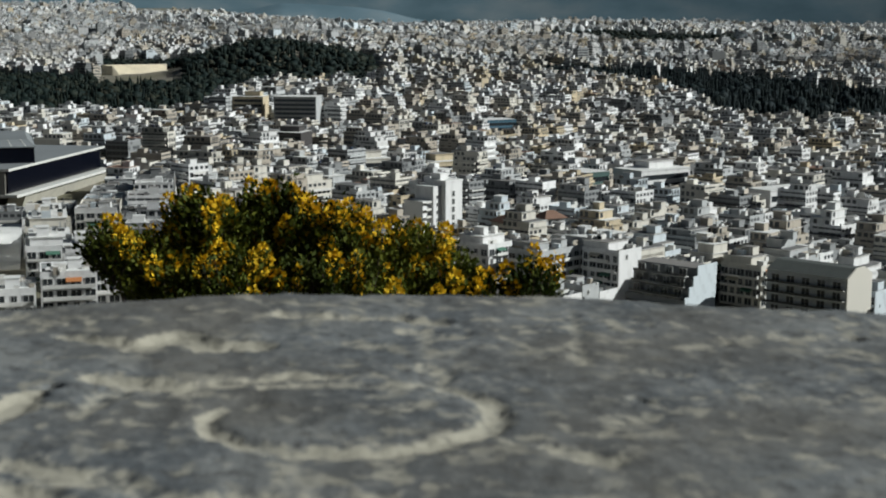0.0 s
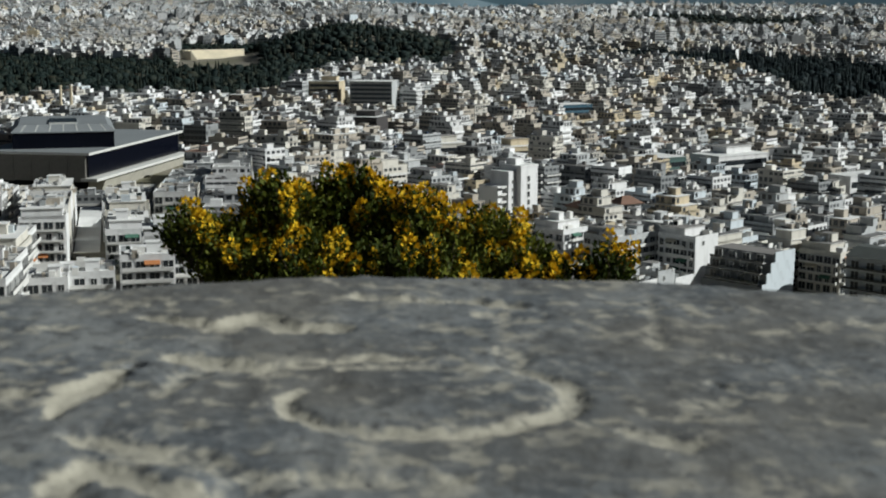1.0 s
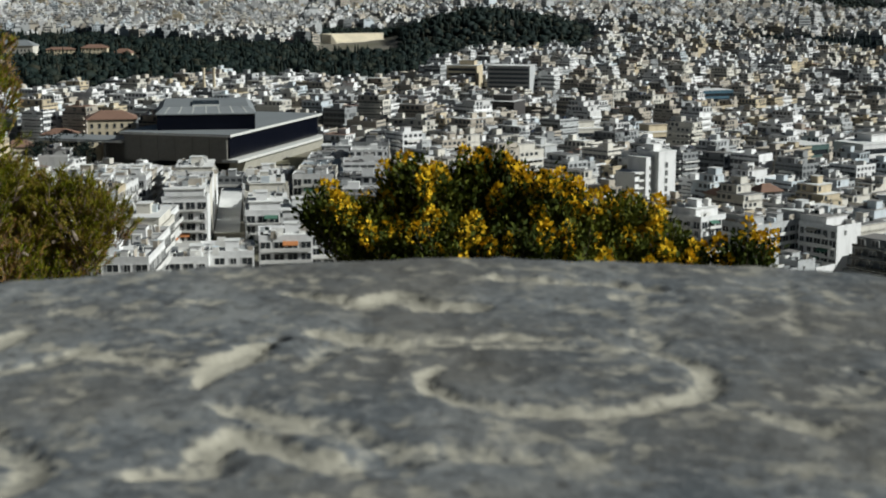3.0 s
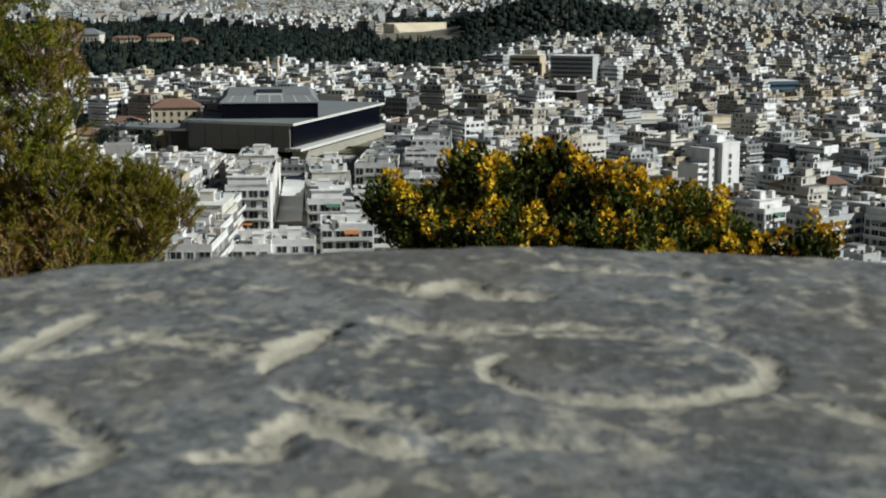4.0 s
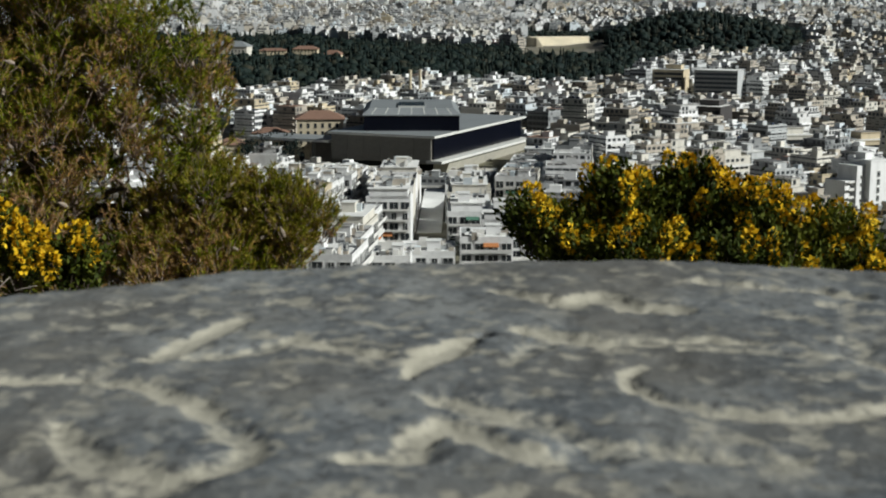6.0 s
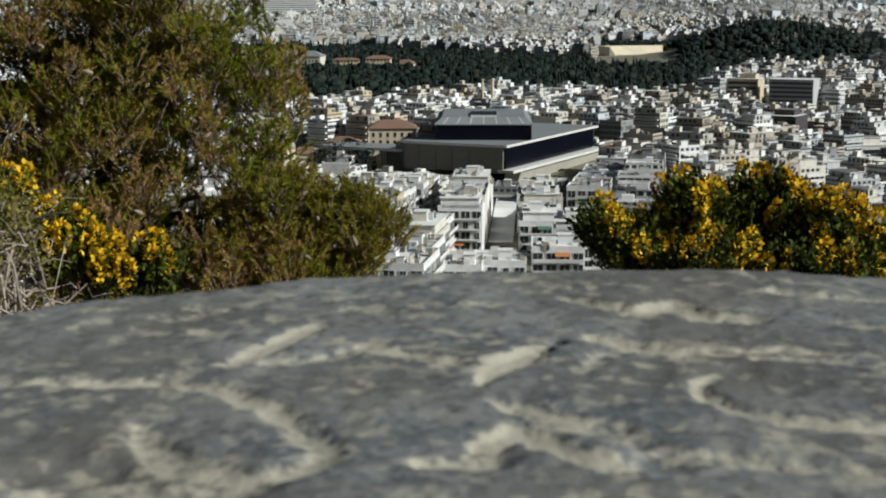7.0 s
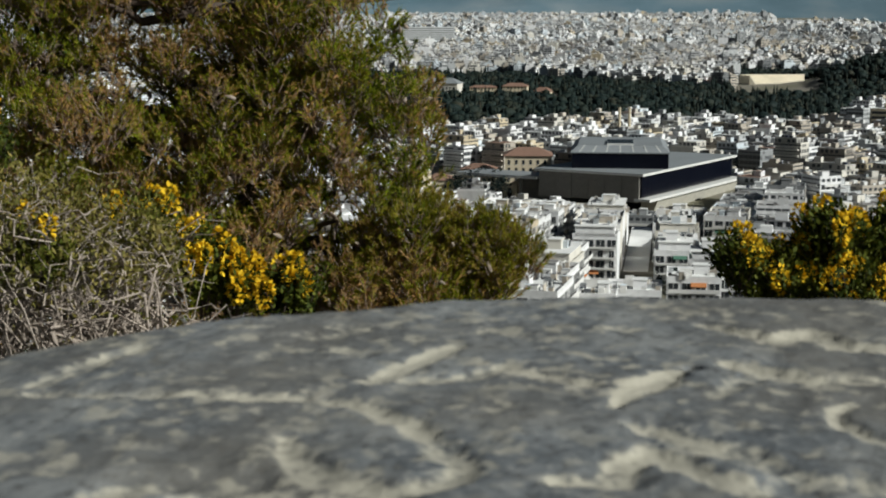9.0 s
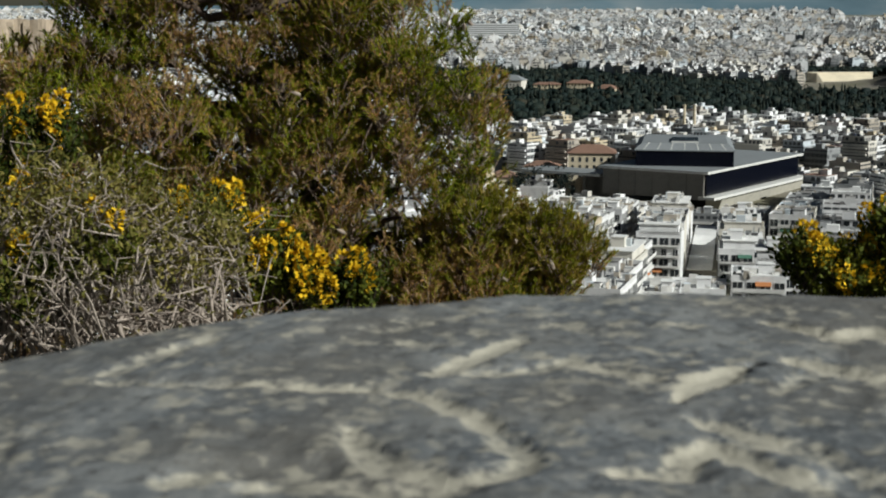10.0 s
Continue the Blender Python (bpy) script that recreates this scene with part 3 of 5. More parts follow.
def museum():
    """A long dark box under a turned glass gallery, with thin pale eaves."""
    o = at(-3.22, 640, -76.5)
    m = new("museum")
    m.matrix_basis = pose(o.x, o.y, o.z, 0, 0, -21)
    tagged(m, "modern museum of black glass and dark concrete with pale eaves", "museum")
    claim(*(m.matrix_basis @ Vector((-18, 55, 0))).xy, 78, 124, -21)
    # local: x to the right along the front, y away; the near corner stands at the origin
    part("wall", box_mesh("wall", [(-24.5, 55, 0, 49, 108, 11, 0, 0, 0)], [M_MUS_PANEL]), m)
    pw = 49 / 6
    pm = box_mesh("panel", [(0, 0, 0, pw - 0.25, 0.5, 11.3, 0, 0, 0)], [M_MUS_PANEL])
    for i in range(6):
        part("panel", pm, m, pose(-49 + pw * (i + 0.5), 0.8, -0.6 if i % 2 else -0.3))
    part("side_glazing", box_mesh("side_glazing", [(0.3, 55, 1.5, 1.2, 107, 9.2, 0, 0, 0)], [M_MUS_GLASS]), m, label="black glass side wall")
    fin = box_mesh("fin", [(0, 0, 1.5, 0.2, 0.15, 9.2, 0, 0, 0)], [M_MUS_GLASS])
    for i in range(24):
        part("fin", fin, m, pose(0.84, 3 + i * 4.4, 0))
    part("roof", box_mesh("roof", [(-24, 55, 10.9, 53, 112, 1.1, 0, 0, 1)], [M_MUS_EDGE, M_MUS_ROOF]), m, label="pale flat roof slab with deep eaves")
    part("terrace_band", box_mesh("terrace_band", [(1.6, 57, -0.2, 7.5, 114, 1.2, 0, 0, 0)], [M_MUS_EDGE]), m, label="pale concrete terrace band")
    part("base_wall", hull("base_wall", [(-1, 12, -14), (-1, 108, -14), (4, 12, -0.4), (4, 113, -0.4), (-4, 12, -14), (-4, 108, -14), (-4, 12, -0.4), (-4, 113, -0.4)], simple("sloped_stone_base", (0.42, 0.4, 0.34), 0.9, 0.5, 0.2)), m)
    part("sloped_pillar", hull("sloped_pillar", [(0, 100, -14), (2, 100, -14), (6, 112, -0.4), (8, 112, -0.4), (0, 102, -14), (2, 102, -14), (6, 114, -0.4), (8, 114, -0.4)], M_MUS_PANEL), m)
    # the gallery, turned against the box
    g = pose(-30.0, 45, 11.8, 0, 0, 25)
    part("gallery", box_mesh("gallery", [(0, 0, 0, 43, 62, 7, 0, 0, 0)], [M_MUS_GLASS]), m, g, "black glass gallery storey")
    part("gallery_roof", hull("gallery_roof", [(sx * 22.1, sy * 31.6, 7) for sx in (-1, 1) for sy in (-1, 1)] + [(sx * 22.1, sy * 31.6, 7.5) for sx in (-1, 1) for sy in (-1, 1)]
              + [(sx * 19.0, sy * 26, 10.0) for sx in (-1, 1) for sy in (-1, 1)], M_MUS_ROOF), m, g, "grey zinc roof with sloped sides")
    for i in range(7):
        x = -18 + i * 6
        part("roof_rib", hull("roof_rib", [(x - 0.2, -31.6, 7.55), (x + 0.2, -31.6, 7.55), (x * 0.88 - 0.2, -26, 10.2), (x * 0.88 + 0.2, -26, 10.2), (x - 0.2, -31.2, 7.3), (x * 0.88 + 0.2, -25, 9.8)], M_MUS_EDGE), m, g)
    part("skylight", box_mesh("skylight", [(0, -10, 10.0, 12, 24, 0.7, 0, 0, 1)], [M_MUS_EDGE, M_MUS_GLASS]), m, g, "dark glazed skylight")
    part("canopy", box_mesh("canopy", [(-71, 10, 6.8, 42, 20, 1.2, 0, 0, 1)], [M_MUS_EDGE, M_MUS_ROOF]), m, label="grey entrance canopy slab")
    # the dark panel is added to stand for shade beneath the canopy
    part("canopy_wall", box_mesh("canopy_wall", [(-59, 19, -12, 18, 1.0, 18.6, 0, 0, 0), (-81, 19, -12, 22, 1.0, 14, 0, 1, 1)], [M_MUS_PANEL, M_OCHRE]), m, label="ochre recessed entrance wall with a dark panel for canopy shade")
    arch = box_mesh("arched_opening", [(0, 18.4, -8, 2.4, 0.4, 7.0, 0, 0, 0), (0, 18.4, -1, 1.5, 0.4, 0.8, 0, 0, 0)], [M_GLASS])
    for x in (-89, -84, -79, -74):
        part("arched_opening", arch, m, pose(x, 0, 0), "dark arched opening")
    for x in (-84, -72, -60):
        part("pillar", box_mesh("pillar", [(x, 4, -8, 1.2, 1.2, 14.7, 0, 0, 0)], [M_MUS_PANEL]), m)
    claim(*(m.matrix_basis @ Vector((-66, 8, 0))).xy, 44, 24, -21)


museum()


def tiled_house(az, dist, w, d, h, rot, z=None, roof_h=3.0, wall_mat=None, label="ochre stucco villa with a hipped clay-tile roof", category="house", roof_mat=None):
    o = at(az, dist)
    z0 = float(land(o.x, o.y)) if z is None else EYE + z
    hs = new("villa")
    hs.matrix_basis = pose(o.x, o.y, z0, 0, 0, rot)
    tagged(hs, label, category)
    claim(o.x, o.y, w, d, rot)
    part("wall", box_mesh("wall", [(0, 0, -3, w, d, h + 3, 0, 0, 0), (0, 0, h - 0.6, w + 0.7, d + 0.7, 0.5, 0, 0, 0)], [wall_mat or M_OCHRE]), hs)
    e = 0.8
    ridge = max(0.5, (w - d) / 2 + d * 0.15)
    part("roof", hull("roof", [(sx * (w / 2 + e), sy * (d / 2 + e), h) for sx in (-1, 1) for sy in (-1, 1)] + [(sx * (w / 2 + e), sy * (d / 2 + e), h - 0.3) for sx in (-1, 1) for sy in (-1, 1)]
              + [(-ridge, 0, h + roof_h), (ridge, 0, h + roof_h)], roof_mat or M_TILE), hs, label="grey sheet roof" if roof_mat else "clay-tile roof")
    wm = box_mesh("window", [(0, 0, 0, 1.2, 0.16, 2.1, 0, 0, 0), (0, -0.06, -0.1, 1.5, 0.2, 0.12, 0, 1, 1)], [M_GLASS, M_FRAME])
    for i in range(int(w / 3.4)):
        for fl in range(int(h / 3.6)):
            part("window", wm, hs, pose(-w / 2 + 2 + i * 3.4, -d / 2 - 0.02, 1.0 + fl * 3.7))
    return hs


tiled_house(-7.5, 708, 22, 18, 20, 8, roof_h=3.4)
tiled_house(-9.4, 725, 14, 12, 11, -10, roof_h=2.5, label="small house with a red clay-tile roof")
tiled_house(-10.9, 700, 13, 11, 9, 10, roof_h=2.5, label="small house with a red clay-tile roof")
tiled_house(16.1, 560, 11, 11, 16, 20, roof_h=3.0, wall_mat=M_PLAIN[3], label="narrow house with a steep red tile roof")
tiled_house(17.6, 580, 9, 8, 15, 15, roof_h=2.6, wall_mat=M_PLAIN[0], label="white house with a small red tile roof")
tiled_house(-10.9, 1470, 40, 22, 14, -4, z=-73, roof_h=5, wall_mat=M_PLAIN[1], label="pale exhibition hall with a grey pitched roof", roof_mat=M_MUS_ROOF)
tiled_house(-9.25, 1465, 26, 14, 11, 8, z=-74, roof_h=2, wall_mat=M_PLAIN[5])
tiled_house(-8.0, 1460, 24, 16, 15, 2, z=-76.5, roof_h=3)
tiled_house(-6.95, 1455, 17, 12, 11, -12, z=-77.5, roof_h=4)


def chimneys():
    for az, label in ((-4.0, "tall slim ochre brick chimney"), (-3.62, "tall slim ochre brick chimney with a wider cap")):
        o = at(az, 950, -84)
        bm = bmesh.new()
        bmesh.ops.create_cone(bm, cap_ends=True, segments=12, radius1=1.2, radius2=0.85, depth=30, matrix=pose(0, 0, 15))
        bmesh.ops.create_cone(bm, cap_ends=True, segments=12, radius1=1.05, radius2=1.1, depth=1.2, matrix=pose(0, 0, 30))
        c = part("chimney", from_bm("chimney", bm, [M_OCHRE]), None, pose(*o))
        tagged(c, label, "chimney", group="old gasworks chimneys")


chimneys()


def window_mesh(w, h):
    return box_mesh("window", [(-w / 2, -0.02, 0, 0.1, 0.18, h, 0, 1, 1), (w / 2, -0.02, 0, 0.1, 0.18, h, 0, 1, 1), (0, -0.05, -0.12, w + 0.3, 0.22, 0.12, 0, 1, 1), (0, -0.05, h, w + 0.2, 0.2, 0.1, 0, 1, 1), (0, -0.04, 0, 0.1, 0.16, h, 0, 1, 1)], [M_GLASS, M_FRAME])


def balcony_mesh(kind):
    """One metre of balcony, to be stretched along its front; its back edge lies at y = 0."""
    rows = [(0, -0.7, 0, 1.0, 1.4, 0.16, 0, 0, 0)]
    if kind == 0:
        rows += [(0, -1.36, 0.16, 1.0, 0.1, 0.85, 0, 0, 0)]
    elif kind == 1:
        rows += [(0, -1.36, 0.95, 1.0, 0.06, 0.07, 0, 1, 1), (0, -1.36, 0.16, 1.0, 0.03, 0.66, 0, 2, 2)]
    else:
        rows += [(0, -1.36, 0.16, 1.0, 0.08, 0.4, 0, 0, 0), (0, -1.36, 0.9, 1.0, 0.06, 0.07, 0, 1, 1), (-0.49, -0.7, 0.16, 0.02, 1.3, 0.85, 0, 0, 0), (0.49, -0.7, 0.16, 0.02, 1.3, 0.85, 0, 0, 0)]
    return box_mesh("balcony", rows, [M_PARAPET, M_RAIL, M_GLASS])


def add_window(kind, parent, m):
    w = part("window", WINDOWS[kind], parent, m)
    part("pane", PANES[kind], w)
    return w


PANES = [box_mesh("pane", [(0, 0, 0, w, 0.1, h, 0, 0, 0)], [M_GLASS]) for w, h in ((1.4, 2.1), (2.5, 2.2), (0.9, 1.3))]
WINDOWS = [window_mesh(1.5, 2.1), window_mesh(2.6, 2.2), window_mesh(1.0, 1.3)]
BALCONIES = [balcony_mesh(i) for i in range(3)]
AWNINGS = [hull("awning", [(-0.5, 0, 0), (0.5, 0, 0), (-0.5, -1.5, -0.75), (0.5, -1.5, -0.75), (-0.5, 0, -0.08), (0.5, 0, -0.08), (-0.5, -1.5, -0.95), (0.5, -1.5, -0.95)], mt) for mt in M_AWN]
HEATER = box_mesh("solar_heater", [(0, 0, 0.0, 0.1, 1.6, 1.0, 0, 1, 1), (0.9, 0, 0.0, 0.1, 1.6, 0.4, 0, 1, 1), (0, 0, 1.0, 0.6, 1.9, 0.6, 0, 1, 1), (0.8, 0, 0.45, 1.3, 1.8, 0.12, 0, 0, 0)], [M_SOLAR, M_STEEL])
LOOKS = {0: "white-rendered", 1: "ivory-rendered", 2: "pale grey", 3: "beige", 4: "chalk-white", 5: "sand-coloured", 6: "grey concrete", 7: "bluish-white"}


def roof_rows(w, d, h, tint, roof, rng):
    """Terrace slab with its low parapet."""
    p = 0.9
    return [(0, 0, h, w, d, 0.2, 0, 0, 1), (0, -d / 2 + 0.1, h + 0.2, w, 0.2, p, 0, 0, 0), (0, d / 2 - 0.1, h + 0.2, w, 0.2, p, 0, 0, 0),
            (-w / 2 + 0.1, 0, h + 0.2, 0.2, d - 0.4, p, 0, 0, 0), (w / 2 - 0.1, 0, h + 0.2, 0.2, d - 0.4, p, 0, 0, 0)]


def apartment(x, y, z0, w, d, floors, rot, tint, detail, rng, setback=None, kind=None, roof=None):
    """A flat-roofed apartment house: walls, terrace, stepped-back top storeys, balconies, windows and roof clutter."""
    H = 3.05
    h = floors * H + 0.8
    b = new("apartment_building")
    b.matrix_basis = pose(x, y, z0, 0, 0, rot)
    setback = rng.choice([0, 0, 1, 1, 2]) if setback is None else setback
    kind = (rng.choice([0, 0, 2]) if rot < 10 else rng.choice([0, 0, 1, 2])) if kind is None else kind
    roof = roof or rng.choice([M_ROOF2, M_ROOF2, M_ROOF2, M_ROOF] if x < 0 else [M_ROOF, M_ROOF, M_ROOF2, M_ROOF3])
    tagged(b, f"{LOOKS[tint]} flat-roofed apartment block of {floors + setback} storeys with balconies", "building", group="apartment blocks below the hill")
    wall = M_PLAIN[tint] if detail else M_FAR[tint]
    part("wall", box_mesh("wall", [(0, 0, -4, w, d, h + 4, 0, 0, 0, 1)], [wall, M_PLAIN[tint] if detail else M_BAND[tint]]), b)
    part("roof", box_mesh("roof", roof_rows(w, d, h, tint, roof, rng), [M_PLAIN[tint], roof]), b)
    top, tw, td, ty = h + 0.2, w, d, 0.0
    for i in range(setback):
        cut = rng.uniform(2, 5)
        tw, td = tw - rng.uniform(0.3, 4), td - cut
        if tw < 4 or td < 4:
            break
        ty += rng.choice([-1, 1, 1]) * cut / 2
        part("penthouse", box_mesh("penthouse", [(0, ty, top, tw, td, 2.9, 0, 0, 1), (0, ty, top + 2.9, tw + 0.8, td + 0.8, 0.2, 0, 2, 1)], [wall, roof, M_PARAPET]), b)
        top += 3.1
    if rng.random() < 0.8 and tw > 5:
        sx, sy = rng.uniform(2.4, 4), rng.uniform(3, 5)
        ox, oy = rng.uniform(-0.3, 0.3) * (tw - sx), rng.uniform(-0.3, 0.3) * (td - sy)
        part("stair_head", box_mesh("stair_head", [(ox, oy, top, sx, sy, 2.5, 0, 0, 1), (ox, oy, top + 2.5, sx + 0.4, sy + 0.4, 0.15, 0, 0, 1)], [M_PLAIN[tint], roof]), b)
    bits = []
    for _ in range(rng.randint(4, 9)):
        bw, bd, bh = rng.uniform(0.6, 2.2), rng.uniform(0.6, 1.8), rng.uniform(0.5, 1.7)
        bits.append((rng.uniform(-0.44, 0.44) * w, rng.uniform(-0.44, 0.44) * d, (h + 0.2) if setback == 0 else top, bw, bd, bh, rng.choice([0, 8, 90]), rng.choice([0, 0, 1, 2, 3]), rng.choice([0, 1, 1, 2])))
    if setback:
        bits = [q for q in bits if abs(q[0]) < tw / 2 - 1 and abs(q[1] - ty) < td / 2 - 1] + [(tw * 0.3, ty, top, 0.08, 0.08, 3.4, 0, 2, 2)]
    rk = random.Random(int(abs(x) * 7 + y * 3))   # screens, sheds, planters and flues on the terraces
    for _ in range(rk.randint(6, 12) if detail else rk.randint(3, 6)):
        px, py = rk.uniform(-0.44, 0.44) * w, rk.uniform(-0.44, 0.44) * d
        on_top = setback and abs(px) < tw / 2 - 0.6 and abs(py - ty) < td / 2 - 0.6
        zz, what = top if on_top else h + 0.2, rk.random()
        if what < 0.35:
            bits.append((px, py, zz, rk.uniform(1.5, 4.5), 0.14, rk.uniform(1.1, 2.2), rk.choice([0, 90]), rk.choice([0, 0, 3]), 0))
        elif what < 0.6:
            bits.append((px, py, zz, rk.uniform(1.2, 3.0), rk.uniform(1.0, 2.4), rk.uniform(1.4, 2.4), rk.choice([0, 90]), rk.choice([0, 0, 3, 4]), rk.choice([0, 4, 5])))
        elif what < 0.8:
            bits.append((px, py, zz, rk.uniform(0.5, 1.8), 0.5, rk.uniform(0.5, 1.2), rk.choice([0, 90]), 6, 6))
        else:
            bits.append((px, py, zz, 0.35, 0.35, rk.uniform(1.2, 2.6), 0, rk.choice([0, 1, 5]), 1))
    tagged(part("roof_clutter", box_mesh("roof_clutter", bits, [M_PARAPET, M_STEEL, M_RAIL, M_PLAIN[3], M_PLAIN[7], M_ROOF3, M_WOODS, M_AWN[1]]), b), kind="stuff")
    for mesh, name, many in ((HEATER, "solar_heater", 1),):
        for _ in range(rng.randint(0, many)):
            part(name, mesh, b, pose(rng.uniform(-0.4, 0.4) * tw, rng.uniform(-0.4, 0.4) * td, top, 0, 0, rng.choice([0, 90, 180, 270])))
    # the sides that look towards the hill
    toward = math.degrees(math.atan2(-y, -x)) - rot
    sides = sorted(((math.cos(radians(toward - a)), a) for a in (0, 90, 180, 270)), reverse=True)[:2]
    for rank, (face, a) in enumerate(sides):
        if face < 0.05:
            continue
        turn = a + 90
        length, depth = (w, d / 2) if a in (90, 270) else (d, w / 2)
        side = pose(0, 0, 0, 0, 0, turn) @ pose(0, -depth, 0)
        gable = rot > 10 and a % 180 == 90 and rng.random() < 0.6
        low = max(0, floors - (5 if detail else 4))
        for fl in range(low, floors):
            zf = 0.8 + fl * H
            if not gable and kind != 9 and fl > 0:
                span = length * (0.92 if kind else rng.choice([0.92, 0.55]))
                bx = part("balcony", BALCONIES[kind], b, side @ pose(0, 0, zf - 0.1) @ Matrix.Diagonal((span, 1, 1, 1)))
                if detail and rng.random() < 0.22:
                    part("awning", rng.choice(AWNINGS), b, side @ pose(rng.uniform(-0.2, 0.2) * length, -0.02, zf + 2.5) @ Matrix.Diagonal((min(4.0, length * 0.4), 1, 1, 1)))
            if detail:
                if gable:
                    if rng.random() < 0.35:
                        add_window(2, b, side @ pose(rng.uniform(-0.25, 0.25) * length, -0.02, zf + 1.0))
                else:
                    many = max(1, int(length / 3.0))
                    for i in range(many):
                        add_window(rng.choice([0, 1, 1, 1]), b, side @ pose((i + 0.5) / many * length - length / 2, -0.02, zf + 0.12))
    return b


def tower():
    """The white block that stands above its neighbours."""
    o = at(13.35, 600)
    z0 = EYE - 94.5
    b = new("tower_block")
    b.matrix_basis = pose(o.x, o.y, z0, 0, 0, 36)
    tagged(b, "slim white-rendered tower block with a blank side and small windows", "building")
    claim(o.x, o.y, 24, 18, 20)
    claim(*at(13.2, 572).xy, 26, 26, 0)
    claim(*at(13.4, 545).xy, 26, 26, 0)
    part("wall", box_mesh("wall", [(1.5, 0, -3, 10.5, 11, 30, 0, 0, 0), (-6, 2, -3, 5, 10, 28, 0, 0, 0)], [M_PLAIN[4]]), b)
    part("side_wing", box_mesh("side_wing", [(-8.8, 4, -3, 8, 10, 22, 0, 0, 0), (-8.8, 4, 19, 8.4, 10.4, 0.9, 0, 0, 0)], [M_PLAIN[4]]), b, label="lower white side wing")
    part("roof", box_mesh("roof", [(1.5, 0, 27, 10.9, 11.4, 0.8, 0, 0, 1), (-6, 2, 25, 5.2, 10.2, 0.7, 0, 0, 1)], [M_PLAIN[4], M_ROOF2]), b)
    part("stair_head", box_mesh("stair_head", [(0, 1, 27.8, 5, 5, 2.6, 0, 0, 0)], [M_PLAIN[4]]), b)
    for i in range(7):
        add_window(0, b, pose(1.0, -5.55, 2 + i * 3.2))
        add_window(0, b, pose(6.8, -1.5, 2.4 + i * 3.3, 0, 0, 90))
        add_window(2, b, pose(-6, -3.02, 2 + i * 3.1))
        part("balcony", BALCONIES[0], b, pose(-8.8, -1.0, 0.8 + min(i, 5) * 3.05 + (0 if i < 6 else 3)) @ Matrix.Diagonal((6.5, 1, 1, 1)))


tower()


def slab_block(az, dist, top, w, d, rot, wall, label, storeys, name="office_building", glass=None, pent=True, drop=0, share=0.45):
    """A long block of continuous glazed bands between pale spandrels."""
    o = at(az, dist)
    z0 = float(land(o.x, o.y)) - drop
    h = EYE + top - z0
    b = new(name)
    b.matrix_basis = pose(o.x, o.y, z0, 0, 0, rot)
    tagged(b, label, "building")
    claim(o.x, o.y, w, d, rot)
    part("wall", box_mesh("wall", [(0, 0, -3, w - 0.6, d - 0.6, h + 3, 0, 0, 0)], [glass or M_GLASS]), b, label="dark glazing")
    H = h / storeys
    sp = box_mesh("spandrel", [(0, 0, 0, w, d, H * share, 0, 0, 0)], [wall])
    for i in range(storeys):
        part("spandrel", sp, b, pose(0, 0, H * (i + 1 - share)))
    pier = box_mesh("pier", [(0, 0, 0, 0.8, d + 0.2, h - 0.1, 0, 0, 0)], [wall])
    for sx in (-1, 1):
        part("pier", pier, b, pose(sx * (w / 2 - 0.3), 0, 0))
    part("roof", box_mesh("roof", [(0, 0, h, w + 0.6, d + 0.6, 0.5, 0, 0, 1)], [wall, M_ROOF2]), b)
    if pent:
        part("penthouse", box_mesh("penthouse", [(w * 0.1, d * 0.1, h + 0.5, w * 0.5, d * 0.5, 3, 0, 0, 1), (w * 0.1, d * 0.1, h + 3.5, w * 0.54, d * 0.56, 0.3, 0, 0, 1)], [wall, M_ROOF]), b)
    return b


slab_block(21.5, 700, -71.5, 32, 18, 24, M_PLAIN[4], "long white office building with dark ribbon windows", 5)
slab_block(18.8, 690, -72.5, 18, 18, 24, simple("glass_green", (0.1, 0.16, 0.15), 0.3), "grey-green glazed office building", 5, pent=False)
slab_block(15.3, 1000, -70.5, 27, 18, 16, simple("blue_glass_band", (0.09, 0.17, 0.23), 0.25), "blue glass office building with white corners", 5, pent=False)
slab_block(7.8, 1050, -58, 30, 20, -20, M_PLAIN[2], "long pale grey block with dark ribbon windows", 8, pent=False, share=0.46, glass=simple("blue_grey_glazing", (0.06, 0.075, 0.095), 0.3))
slab_block(6.0, 1070, -59, 22, 18, -20, M_PLAIN[5], "sand-coloured block with balconies", 6)
slab_block(-11.4, 2720, -8, 96, 22, 26, M_PLAIN[2], "long pale grey hotel slab with rows of balconies", 10, name="hotel", pent=False, share=0.66)
claim(*at(-11.4, 2650).xy, 120, 90, 0)
slab_block(7.4, 900, -71, 24, 20, -28, simple("dark_cladding", (0.06, 0.055, 0.055), 0.6), "dark flat-roofed hall with deep openings", 3, pent=True)
slab_block(10.4, 770, -74.5, 22, 18, 14, M_PLAIN[1], "ivory office block with dark ribbon windows", 4)
slab_block(13.2, 760, -75, 22, 18, 22, M_PLAIN[5], "sand-coloured school building with a flat roof", 4)
slab_block(26.6, 660, -74.5, 36, 12, 24, M_PLAIN[4], "low white building with one dark band of windows", 4, pent=False)


